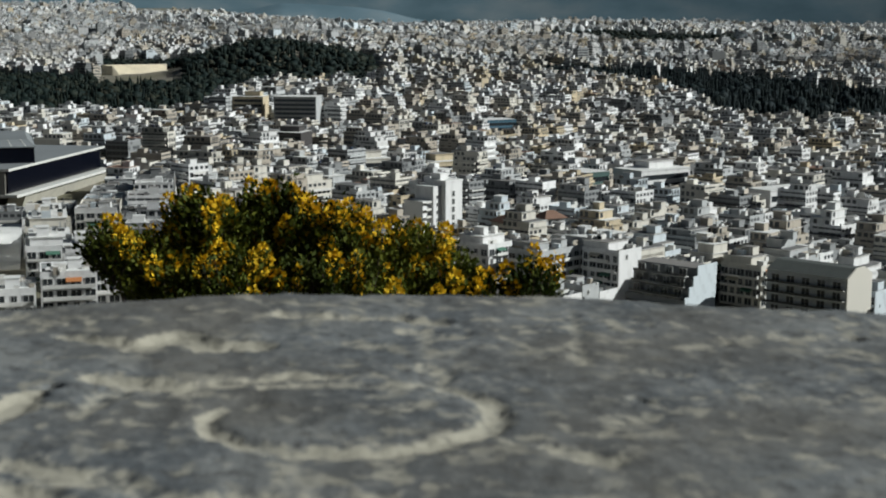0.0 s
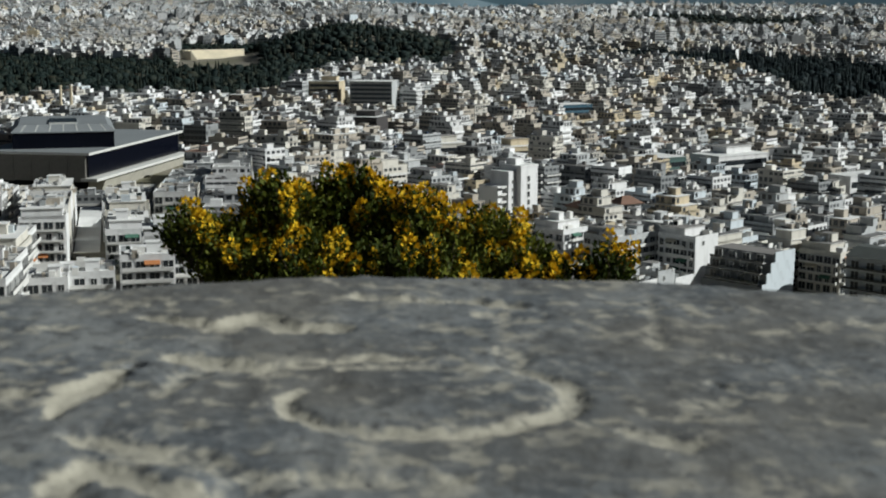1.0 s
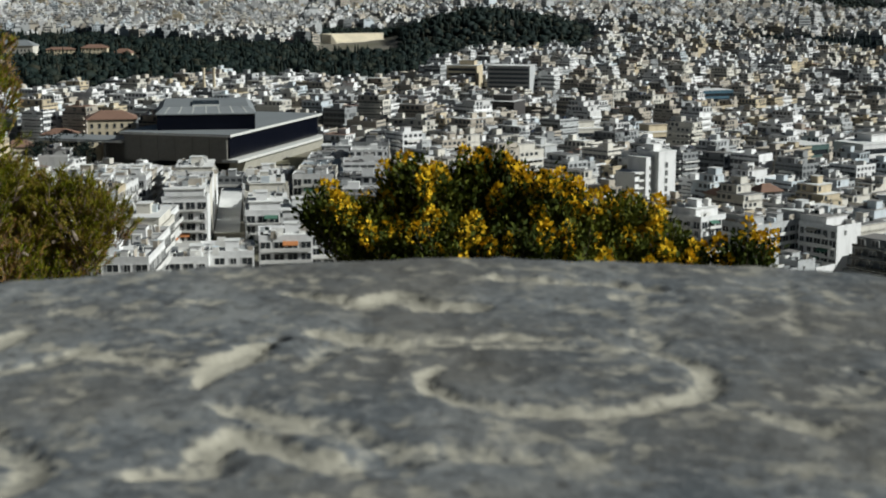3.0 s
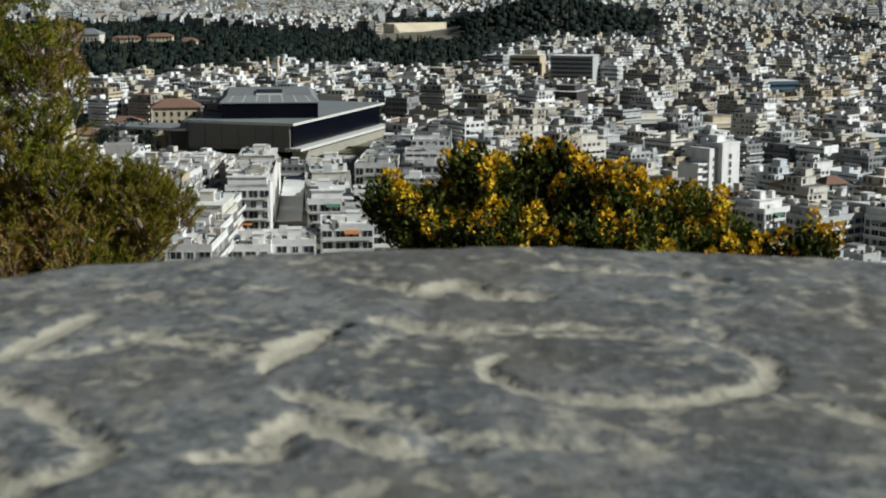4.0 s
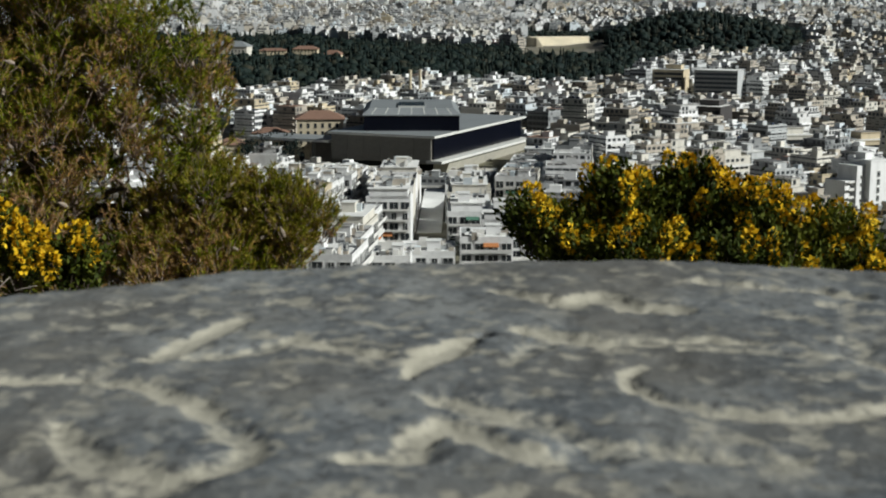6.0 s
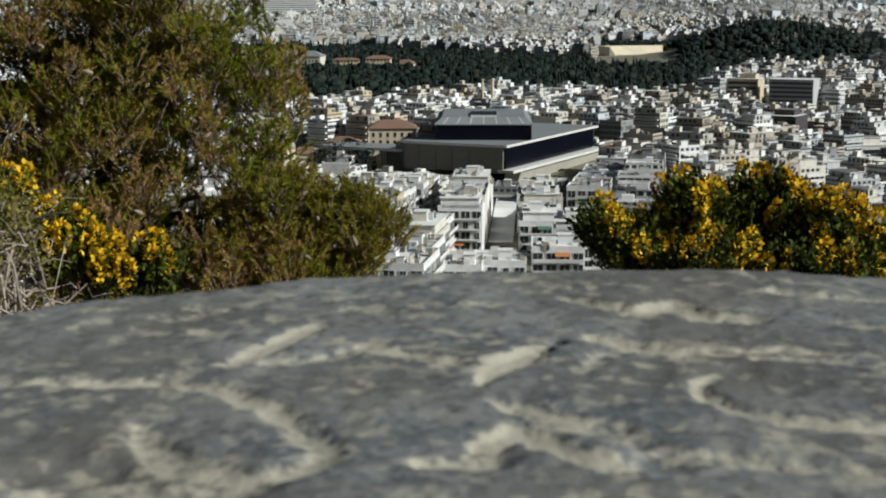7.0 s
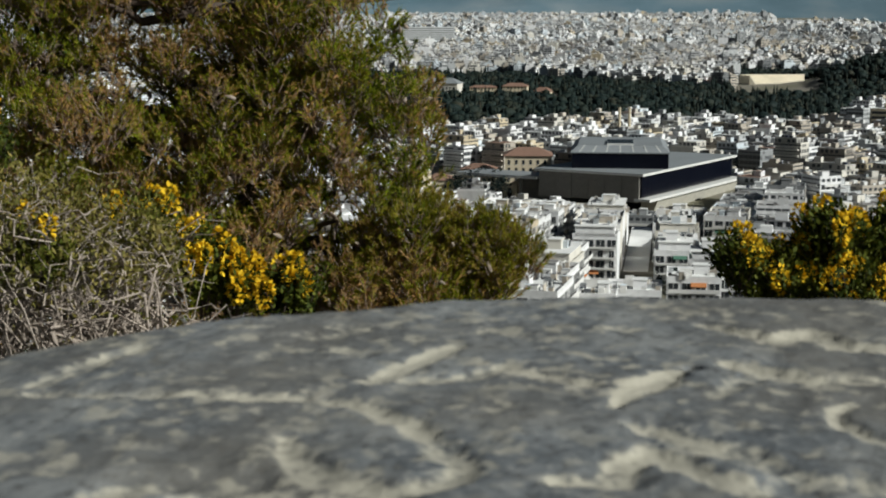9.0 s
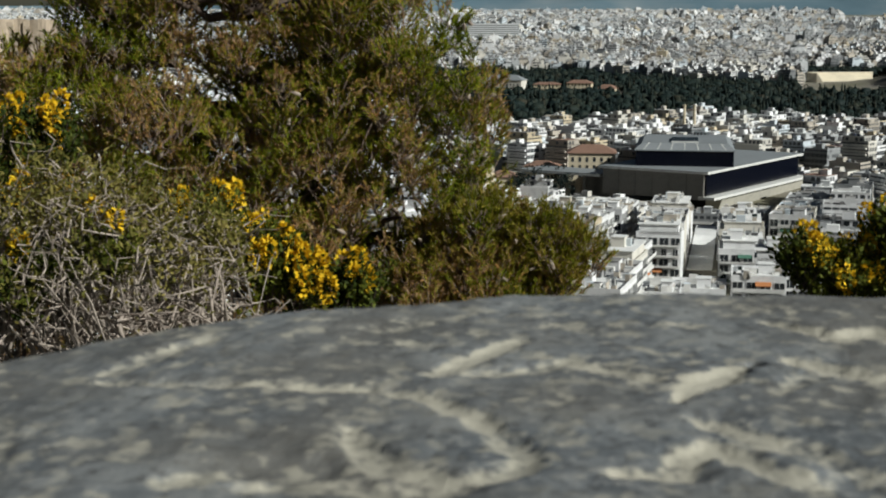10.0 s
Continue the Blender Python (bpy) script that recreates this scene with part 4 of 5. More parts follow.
def stepped_block():
    """Balconied block whose blank end wall steps down."""
    o = at(22.25, 452)
    z0 = EYE - 95.5
    b = new("apartment_building")
    rot = -56
    b.matrix_basis = pose(o.x, o.y, z0, 0, 0, rot)
    tagged(b, "balconied apartment block with a stepped pale-blue blank end wall", "building", group="apartment blocks below the hill")
    claim(o.x, o.y, 26, 17, rot)
    claim(*at(21.0, 425).xy, 26, 20, rot)
    claim(*at(22.2, 416).xy, 58, 56, 0)
    claim(*at(23.9, 440).xy, 14, 26, 0)
    claim(145, 346, 30, 30, 0)
    claim(190, 424, 16, 16, 0)
    d = 14
    steps = [(0, 20.0, 15), (0, 17, 18), (0, 14, 21), (0, 11, 24)]
    for i, (_, h, w) in enumerate(steps):
        part("storey", box_mesh("storey", [(0, 1.2 * (3 - i), 0 if i == 3 else h - 3.0, d + 8, 9 + 2 * i, h if i == 3 else 3.0, 0, 0, 1)], [M_PLAIN[6], M_ROOF]), b)
        wmm = box_mesh("end_wall", [(0, 1.2 * (3 - i), 0 if i == 3 else h - 3.0, 0.4, 10.6 + 2 * i, (h if i == 3 else 3.0) + 0.9, 0, 0, 0)], [M_PLAIN[7]])
        part("end_wall", wmm, b, pose((d + 8) / 2 + 0.3 + 0.004 * i, 0, 0), "pale blue end wall")
    for fl in range(6):
        yy = -7.5 + 1.2 * max(0, fl - 2) if fl < 6 else 0
        bal = part("balcony", BALCONIES[1], b, pose(0, yy + 1.2 * 0.2, 2.6 + fl * 3.0) @ Matrix.Diagonal((19, 1.3, 1, 1)))
        for k in range(4):
            add_window(1, b, pose(-7.5 + 5 * k, yy + 0.2, 2.8 + fl * 3.0))


def ridged_block():
    """Block with a shallow metal ridge roof and a cream end wall."""
    o = at(27.9, 447)
    b = new("apartment_building")
    b.matrix_basis = pose(o.x, o.y, EYE - 93, 0, 0, -56)
    tagged(b, "dark balconied block with grey ridged roof and cream end wall", "building", group="apartment blocks below the hill")
    claim(o.x, o.y, 28, 17, -56)
    claim(*at(26.6, 425).xy, 26, 18, -56)
    claim(*at(27.8, 412).xy, 58, 56, 0)
    w, d, h = 26, 15, 18
    part("wall", box_mesh("wall", [(0, 0, -3, w, d, h + 3, 0, 0, 0)], [M_PLAIN[2]]), b)
    part("end_wall", hull("end_wall", [(w / 2 + a, s * (d / 2 + 0.1), z) for a in (0, 0.4) for s in (-1, 1) for z in (0, h)] + [(w / 2 + a, s * 2.5, h + 2.6) for a in (0, 0.4) for s in (-1, 1)], M_PLAIN[1]), b, None, "cream end wall")
    part("roof", hull("roof", [(sx * (w / 2 - 0.05), sy * (d / 2 + 0.8), h + 0.1) for sx in (-1, 1) for sy in (-1, 1)] + [(sx * (w / 2 - 0.05), sy * 2.2, h + 2.4) for sx in (-1, 1) for sy in (-1, 1)], simple("grey_sheet_roof", (0.075, 0.085, 0.08), 0.95)), b, None, "grey sheet-metal roof")
    for fl in range(5):
        part("balcony", BALCONIES[1], b, pose(0, -d / 2, 2 + fl * 3.1) @ Matrix.Diagonal((w - 0.4, 1.3, 1, 1)))
        for k in range(5):
            add_window(1, b, pose(-10 + 5 * k, -d / 2 - 0.02, 2.2 + fl * 3.1))


def street_row():
    """Tall balconied houses along the straight street below the museum, and the low white roofs at its near end."""
    rng = random.Random(8)

    def mid(y):
        return -26.4 - 0.038 * (y - 457)
    for y, floors, tint, kind, step in ((437, 5, 0, 2, 1), (462, 5, 1, 0, 0), (487, 5, 4, 2, 0), (512, 5, 1, 0, 1), (537, 4, 0, 2, 0)):
        x = mid(y) - 11
        apartment(x, y, float(land(x, y)), 13, 24, floors, 2, tint, True, rng, setback=step, kind=kind)
    claim(mid(487) - 11, 487, 10, 124, 2)
    for y, x, floors, tint, step in ((340, -42, 4, 0, 0), (364, -43, 4, 4, 0), (388, -44, 4, 1, 1), (412, -45, 4, 0, 0)):
        apartment(x, y, float(land(x, y)), 13, 22, floors, -4, tint, True, rng, setback=step, kind=0)
        claim(x, y, 8, 22, -4)
    apartment(-31, 374, float(land(-31, 374)), 10, 16, 2, 2, 0, True, rng, setback=0, kind=9)
    claim(-31, 385, 10, 60, 2)
    for x, y, floors, tint in ((-2, 427, 3, 4), (mid(452) + 13, 452, 3, 0), (mid(480) + 13, 480, 4, 1), (mid(508) + 12, 508, 4, 4), (-22, 382, 2, 0), (-7, 388, 3, 4), (6, 396, 3, 0)):
        apartment(x, y, float(land(x, y)), 14, 22 if y > 430 else 16, floors, 2, tint, True, rng, setback=0 if y < 400 else 1, kind=2 if y > 400 else 0, roof=M_ROOF2)
        claim(x, y, 15, 24 if y > 430 else 18, 2)
    claim(-10, 350, 46, 50, 0)
    claim(mid(490), 490, 9, 170, 2)
    tagged(part("street", box_mesh("street", [(mid(480), 480, float(land(-27, 480)) - 0.4, 8.0, 190, 1.0, 2, 0, 0)], [M_ROOF2])), "pale concrete street between apartment rows", "road", kind="structure")


stepped_block()
ridged_block()
street_row()


def stadium():
    """One raked bank of marble seats, bent at its far end."""
    o = at(1.95, 1690)
    b = new("stadium")
    b.matrix_basis = pose(o.x, o.y, EYE - 71.5, 0, 0, 20)
    tagged(b, "old cream marble stadium with long raked stands", "stadium")
    claim(o.x, o.y, 90, 60, 20)
    for i in range(14):
        r = 0.95 * i
        part("tier", box_mesh("tier", [(6, 0.5 + 1.9 * i, -2, 60, 1.9, 2.6 + r, 0, 0, 0)], [M_MARBLE]), b)
    part("end_stand", hull("end_stand", [(-36, -4, -2), (-27, -8, -2), (-36, 28, -2), (-26, 28, -2), (-36, -4, 13.5), (-34, -4, 13.5), (-36, 28, 13.5), (-32, 28, 13.5), (-27, -8, 0)], M_MARBLE), b)
    part("rim_wall", box_mesh("rim_wall", [(3, 28, -2, 76, 1.5, 15.8, 0, 0, 0)], [M_MARBLE]), b)


stadium()


def fortress():
    """The walled rock that rises beside the pine."""
    o = at(-30.6, 620)
    bm = bmesh.new()
    bmesh.ops.create_grid(bm, x_segments=40, y_segments=14, size=0.5)
    for v in bm.verts:
        u, w = v.co.x, v.co.y + 0.5
        bulge = noise.fractal((u * 6, w * 4, 1.0), 1.0, 2.0, 4)
        v.co = Vector((u * 62, (1 - w) * -14 + bulge * 2.2, -74 + w * (71.6 + 0.8 * noise.noise((u * 14, 0, 0)))))
    ex = bmesh.ops.extrude_face_region(bm, geom=bm.faces[:])
    for v in ex["geom"]:
        if isinstance(v, bmesh.types.BMVert):
            v.co.y += 30
    bmesh.ops.recalc_face_normals(bm, faces=bm.faces)
    ob = new("citadel_rock")
    ob.matrix_basis = pose(o.x, o.y, EYE + 2.2, 0, 0, 28)
    tagged(ob, "sunlit limestone citadel rock with buttressed ancient wall", "rock")
    part("cliff", from_bm("cliff", bm, [M_ROCK]), ob)
    but = hull("buttress", [(-1.6, -1.6, -12), (1.6, -1.6, -12), (-1.2, -0.5, -1), (1.2, -0.5, -1), (-1.6, 2, -12), (1.6, 2, -12), (-1.2, 2, -1), (1.2, 2, -1)], M_ROCK)
    for i in range(9):
        part("buttress", but, ob, pose(-26 + 6.4 * i, 0, -2.4))
    claim(o.x, o.y, 70, 60, 28)


fortress()

# ---- woods ----
def in_woods(x, y):
    """0: built up, 1: mixed evergreen wood, 2: dark cypress wood."""
    d, az = math.hypot(x, y), math.degrees(math.atan2(x, y))
    if 0.2 < az < 3.9 and 1745 < d < 1880:
        return 1
    if 0.2 < az < 3.5 and 1430 < d < 1760:
        return 3
    if -15 < az < 4.6:
        front = np.interp(az, [-15, -9, -3, 0, 2.6, 4.6], [980, 1000, 1080, 1080, 1030, 1130])
        rear = np.interp(az, [-15, -9, -4, -1, 1, 4.6], [1800, 1800, 1600, 1560, 1560, 1600])
        if front < d < rear:
            return 3 if -11.8 < az < -6.2 and 1390 < d < 1490 else 1
    if 2.0 < az < 11.0:
        c = float(bump_at(x, y, 7.6, 1690, 90, 150, 26) + bump_at(x, y, 5.3, 1660, 62, 120, 8))
        if c > 1.3:
            return 1
        if az < 6.2 and 1130 + 60 * (az - 4.6) < d < 1600:
            return 1
    if 15.6 < az < 36:
        front = np.interp(az, [15.6, 18, 21.3, 24.5, 36], [1640, 1520, 1400, 1130, 1130])
        rear = np.interp(az, [15.6, 20, 24.5, 30, 36], [1690, 1640, 1560, 1330, 1330])
        if front < d < rear:
            return 2
    if 1.6 < az < 13.6 and d > 4000:
        return 3
    if d > 2300 and noise.noise((x * 0.0016 + 7, y * 0.0032, 0.3)) > 0.33:
        return 1
    return 0


rw = np.random.default_rng(5)


ICO = bmesh.new()
bmesh.ops.create_icosphere(ICO, subdivisions=2, radius=1.0)
ICO.verts.ensure_lookup_table()
BALL = np.array([tuple(v.co) for v in ICO.verts])
BALL_F = np.array([[v.index for v in f.verts] for f in ICO.faces])
ICO.free()


def woods(name, kind, label, mat):
    """Lumpy crowns of uneven trees with ragged sprays of leaves round them."""
    co, faces, total = [], [], 0
    cs, ax, ln, wd = [], [], [], []
    for d0 in np.arange(970, 4340, 8.0):
        if d0 > 1900 and int(d0 / 8) % 3:
            continue
        step = 8.2 if d0 < 1900 else 16.0
        for a in np.arange(-33, 33, math.degrees(step / d0)):
            d, az = d0 + rw.uniform(-4, 4), a + rw.uniform(-0.5, 0.5) * math.degrees(step / d0)
            x, y = d * math.sin(radians(az)), d * math.cos(radians(az))
            if in_woods(x, y) != kind or is_taken(x, y, 3):
                continue
            z = float(land(x, y))
            tall = rw.random() < (0.75 if kind == 2 else 0.34)
            h = rw.uniform(8, 16) if tall else rw.uniform(4.5, 11.5)
            if kind == 2:
                h += 3
            r = rw.uniform(1.2, 2.0) if tall else rw.uniform(2.2, 6.4)
            ph = rw.uniform(0, 6.28, 6)
            v = BALL
            lump = 1 + 0.2 * np.sin(3.1 * v[:, 0] + ph[0]) * np.sin(3.7 * v[:, 1] + ph[1]) + 0.22 * np.sin(5.3 * v[:, 2] + ph[2]) * np.sin(5.9 * v[:, 0] + ph[3]) + rw.normal(size=len(v)) * 0.09
            u = v[:, 2] * 0.5 + 0.5
            slim = (1.15 - 0.85 * u) if tall else 1.0
            low = 0.0 if tall else 0.2
            co.append(np.stack([x + v[:, 0] * r * lump * slim, y + v[:, 1] * r * lump * slim, z + h * (low + (1 - low) * (0.5 + 0.5 * v[:, 2] * (0.85 + 0.15 * lump)))], 1))
            faces.append(BALL_F + total)
            total += len(v)
            many = 22 if d < 1900 else 8
            k = rw.integers(0, len(v), many)
            cs.append(co[-1][k]), ax.append(v[k] + rw.normal(size=(many, 3)) * 0.4)
            ln.append(rw.uniform(0.7, 1.6, many)), wd.append(rw.uniform(0.6, 1.2, many))
    c, a = np.concatenate(cs), np.concatenate(ax)
    ob = part(name, raw_mesh(name, np.concatenate(co), np.concatenate(faces), [mat], smooth=True))
    tagged(ob, label, "trees", kind="stuff")
    tagged(part("leaf_sprays", blades("leaf_sprays", c - a * 0.3, a, np.concatenate(ln), np.concatenate(wd), mat, rw), ob), kind="stuff")


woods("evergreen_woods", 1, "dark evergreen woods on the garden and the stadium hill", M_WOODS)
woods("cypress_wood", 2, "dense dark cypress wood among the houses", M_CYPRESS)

# ---- the city ----
rc = random.Random(3)


def lots():
    """Plots of the street grid: x, y, width, depth, degrees, distance. Blocks of two rows of houses between streets."""
    out = []
    used = {}
    for region, rot, ox, oy, near, far in ((0, -4, -45, 0, 235, 655), (0, -28, 10, 0, 640, 900), (0, -30, 0, 0, 890, 1750), (1, 34, 40, 20, 235, 640), (1, 40, 0, 20, 625, 980), (1, 48, 0, 0, 965, 1750)):
        c, s = math.cos(radians(rot)), math.sin(radians(rot))
        bu, bv, street = 64.0, 40.0, 9.0
        if region == 0:
            bu, bv = 40.0, 70.0
        span = 2000 if region == 1 else 1500
        for iu in range(-int(span / bu), int(span / bu)):
            for iv in range(-int(span / bv), int(2000 / bv)):
                for row in (0, 1):
                    along, across = (bu, bv) if region else (bv, bu)
                    pos = street / 2
                    while pos < along - street / 2 - 6:
                        wd = min(rc.uniform(8, 14.5), along - street / 2 - pos)
                        dp = (across - street) / 2 - 0.3
                        dp2 = dp - rc.uniform(0, 3)
                        mid_a = pos + wd / 2
                        mid_c = street / 2 + (dp2 / 2 if row == 0 else across - street - dp2 / 2)
                        u, v = (iu * bu + mid_a, iv * bv + mid_c) if region else (iu * bu + mid_c, iv * bv + mid_a)
                        pos += wd + (rc.uniform(0, 1.5) if rc.random() < 0.3 else 0.12)
                        x, y = ox + c * u - s * v, oy + s * u + c * v
                        d, az = math.hypot(x, y), math.degrees(math.atan2(x, y))
                        if not (near < d < far) or abs(az) > 33.5 or y < 0:
                            continue
                        if (region == 0) != (az < np.interp(d, [250, 600, 900, 1750], [3.5, 3.5, 6, 7])):
                            continue
                        if d < (375 if az > 7 else 336):
                            continue
                        w, dd = (wd, dp2) if region else (dp2, wd)
                        if is_taken(x, y, 5.5) or in_woods(x, y):
                            continue
                        cell = (int(x // 14), int(y // 14))
                        if any(math.hypot(x - p, y - q) < 9.5 for i in (-1, 0, 1) for j in (-1, 0, 1) for p, q in used.get((cell[0] + i, cell[1] + j), ())):
                            continue
                        used.setdefault(cell, []).append((x, y))
                        out.append((x, y, w, dd, rot + rc.uniform(-2, 2), d, az))
    return out


plots = sorted(lots(), key=lambda q: q[5])
open_view = [q for q in plots if q[6] > -12.8 and not (1.5 < q[6] < 12.5 and q[5] < 560) and q[6] < 31]


def floors_for(d, az):
    if -12 < az < 2.0 and 430 < d < 800:
        if d < 650 or az > -3.4:   # low houses round the museum
            ceiling = float(np.interp(az, [-12, -3.6, -3.0, 0.6, 1.2, 2.0], [-6.95, -7.0, -7.4, -6.7, -6.0, -5.2]))
            return max(1, min(5, int((d * math.tan(radians(ceiling)) - float(np.interp(d, LAND_D, LAND_Z)) - 1.5) / 3.05)))
        if d < 740 and az < -6:
            return max(1, min(3, int((-d * math.tan(radians(6.3)) - float(np.interp(d, LAND_D, LAND_Z)) - 1.5) / 3.05)))
        return rc.choice([4, 5, 6])
    if az > 28.6 and d < 520:
        return 3
    if 13 < az < 31 and d < 480:   # low roofs before the two long blocks
        return max(1, min(5, int((-d * math.tan(radians(10.6 if az > 20.8 else 10.2)) - float(np.interp(d, LAND_D, LAND_Z2)) - 1.5) / 3.05)))
    if az > 13 and d < 620:
        return rc.choice([3, 4, 4, 5])
    if d > 1280 and 4.6 < az < 11:
        return rc.choice([2, 2, 3])
    if 4.6 <= az < 10 and 760 < d < 1045:   # low roofs before the glazed blocks
        return rc.choice([2, 3, 3])
    if d > 760 and (az < 4.6 or az > 15):
        return rc.choice([2, 3, 3, 4]) if d < 1150 else rc.choice([3, 4, 5])
    if az < 3.5 and d < 430:
        return rc.choice([4, 5, 5, 6])
    return rc.choice([3, 4, 5, 5, 6, 6, 7]) if d < 900 else rc.choice([3, 4, 4, 5, 6])


NEAR, FULL = 205, 54
for i, (x, y, w, d, rot, dist, az) in enumerate(open_view[:NEAR]):
    tint = rc.choices(range(8), TINT_ODDS if x < 0 else TINT_EAST)[0]
    fl = floors_for(dist, az)
    low = -12 < az < 2 and 430 < dist < 800 or az > 13 and dist < 480
    apartment(x, y, float(land(x, y)), w, d, fl, rot, tint, i < FULL, rc, setback=0 if low else None)

MATS = M_FAR + M_PLAIN + M_BAND + [M_ROOF, M_ROOF2, M_ROOF3, M_TILE, M_RAIL, M_SOLAR, M_AWN[0]]
R0 = 24


def stock_rows(x, y, z, w, d, floors, rot, rng, level):
    """Boxes of one far house: body, slabs of balconies, stepped top, stair head, clutter."""
    t = rng.choices(range(8), (TINT_ODDS if x < 0 else TINT_EAST) if level < 2 else [0.22, 0.08, 0.28, 0.1, 0.1, 0.02, 0.08, 0.12])[0]
    roof = R0 + rng.choices([0, 1, 2, 3], [0.36, 0.44, 0.16, 0.04] if x < -0.03 * y else [0.46, 0.16, 0.33, 0.05])[0]
    h = floors * 3.05 + 0.8
    c, s = math.cos(radians(rot)), math.sin(radians(rot))
    gable = rng.random()
    if level == 2:   # distance haze imitated by paler roofs and plainer walls: few openings can be told apart
        roof = R0 + rng.choice([0, 1, 1, 1])
        rows = [(x, y, z - 4, w, d, h + 4, rot, t + 8 if gable < 0.4 else t, roof, t + 8 if gable > 0.7 else t)]
    else:
        rows = [(x, y, z - 4, w, d, h + 4, rot, t + 8 if gable < (0.45 if x < 0.05 * y else 0.2) else t + 16 if gable > 0.6 else t, roof, t + 16 if gable < 0.75 else t)]

    def add(u, v, zz, a, b, hh, mw, mt):
        rows.append((x + c * u - s * v, y + s * u + c * v, zz, a, b, hh, rot, mw, mt))
    top = z + h
    if level == 0:
        for e in (-1, 1):
            add(0, e * (d / 2 - 0.1), top, w, 0.2, 0.9, t + 8, t + 8)
            add(e * (w / 2 - 0.1), 0, top, 0.2, d - 0.5, 0.9, t + 8, t + 8)
        kind = rng.random()
        if kind < 0.75:
            for fl in range(max(1, floors - 4), floors):
                zz = z + 0.75 + fl * 3.05
                side = rng.choice([-1, 1]) if kind < 0.3 else -1
                if kind < 0.5:
                    add(0, side * -1 * -(d / 2 + 0.6) if side < 0 else -(d / 2 + 0.6), zz, w * 0.9, 1.3, 0.95, t + 8, t + 8)
                else:
                    add(-(w / 2 + 0.6), 0, zz, 1.3, d * 0.9, 0.95, t + 8, t + 8)
                    add(0, -(d / 2 + 0.6), zz, w * 0.9, 1.3, 0.95, t + 8, t + 8)
    tw, td = w, d
    for _ in range(rng.choice([0, 0, 1, 1])):
        cu, cv = rng.uniform(0.3, 4), rng.uniform(0.5, 5)
        tw, td = tw - cu, td - cv
        if min(tw, td) < 4:
            break
        ou, ov = rng.choice([-1, 0, 1]) * cu / 2, rng.choice([-1, 1]) * cv / 2
        add(ou, ov, top, tw, td, 2.9, t, roof)
        if level == 0:
            add(ou, ov, top + 2.9, tw + 0.5, td + 0.5, 0.2, t + 8, roof)
        top += 3.0
    if tw > 4 and td > 4:
        add(rng.uniform(-0.25, 0.25) * tw, rng.uniform(-0.25, 0.25) * td, top, rng.uniform(2.4, 4), rng.uniform(2.6, 4.5), 2.5, t + 8, roof)
    if level < 2:
        for _ in range(rng.randint(1, 4 if level == 0 else 2)):
            add(rng.uniform(-0.42, 0.42) * tw, rng.uniform(-0.42, 0.42) * td, top, rng.uniform(0.8, 1.8), rng.uniform(0.8, 1.8), rng.uniform(0.7, 1.6), rng.choice([8, 12, R0 + 5, R0, 14]), rng.choice([8, R0 + 5, R0]))
    return rows


rows = []
near_plots = set(open_view[:NEAR])
for plot in plots:
    if plot in near_plots:
        continue
    x, y, w, d, rot, dist, az = plot
    rows += stock_rows(x, y, float(land(x, y)), w, d, floors_for(dist, az), rot, rc, 0 if dist < 1250 else 1)
tagged(part("city_houses", box_mesh("city_houses", rows, MATS, True)), "dense white and beige flat-roofed apartment blocks of the plain", "buildings", kind="stuff")


def far_city():
    rows = []
    for d0 in np.arange(1750, 4740, 17.0):
        step = 15.5 + 3.5 * (d0 > 3000)
        for a in np.arange(-33.5, 33.5, math.degrees(step / d0)):
            d, az = d0 + rc.uniform(-5, 5), a + rc.uniform(-0.2, 0.2) * math.degrees(step / d0)
            x, y = d * math.sin(radians(az)), d * math.cos(radians(az))
            if rc.random() < 0.13 or in_woods(x, y) or is_taken(x, y, 6):
                continue
            rot = 90 * noise.noise((x * 0.0022, y * 0.0022, 4.0)) + 20
            tall = 3 if rc.random() < 0.04 else 0
            rows += stock_rows(x, y, float(land(x, y)), rc.uniform(10, 17), rc.uniform(10, 16), rc.choice([3, 4, 4, 5] if d > 2600 else [3, 4, 5, 5, 6]) + tall, rot, rc, 1 if d < 2600 else 2)
    tagged(part("far_city", box_mesh("far_city", rows, MATS, True)), "endless pale houses of the city rising towards the mountain", "buildings", kind="stuff")


far_city()


def street_trees():
    """Low trees in the streets and yards."""
    cs, ax, ln, wd = [], [], [], []
    for i in range(930):
        d, az = 250 + 900 * rw.random(), rw.uniform(-33, 33)
        grove = i < 26   # the trees before the old villa
        if grove:
            d, az = rw.uniform(625, 700), rw.uniform(-10.6, -8.0) if i % 3 else rw.uniform(-13, -9)
        x, y = d * math.sin(radians(az)), d * math.cos(radians(az))
        if not grove and (is_taken(x, y, 2) or in_woods(x, y)):
            continue
        z, h, r = float(land(x, y)), rw.uniform(5, 9) + 8 * grove, rw.uniform(1.5, 3) + grove
        many = 60
        v = rw.normal(size=(many, 3))
        v /= np.linalg.norm(v, axis=1)[:, None]
        cs.append(np.array([x, y, z + h - r]) + v * r * rw.uniform(0.6, 1.1, (many, 1))), ax.append(v + rw.normal(size=v.shape) * 0.4)
        ln.append(rw.uniform(0.6, 1.3, many)), wd.append(rw.uniform(0.5, 1.0, many))
    ob = part("street_trees", blades("street_trees", np.concatenate(cs), np.concatenate(ax), np.concatenate(ln), np.concatenate(wd), M_WOODS, rw, np.concatenate(ax)))
    tagged(ob, "small dark green trees between the apartment blocks", "trees", kind="stuff")


street_trees()

# ---- plants on the hillside ----
def ground_under(p):
    return Vector((p.x, p.y, float(land(p.x, p.y))))


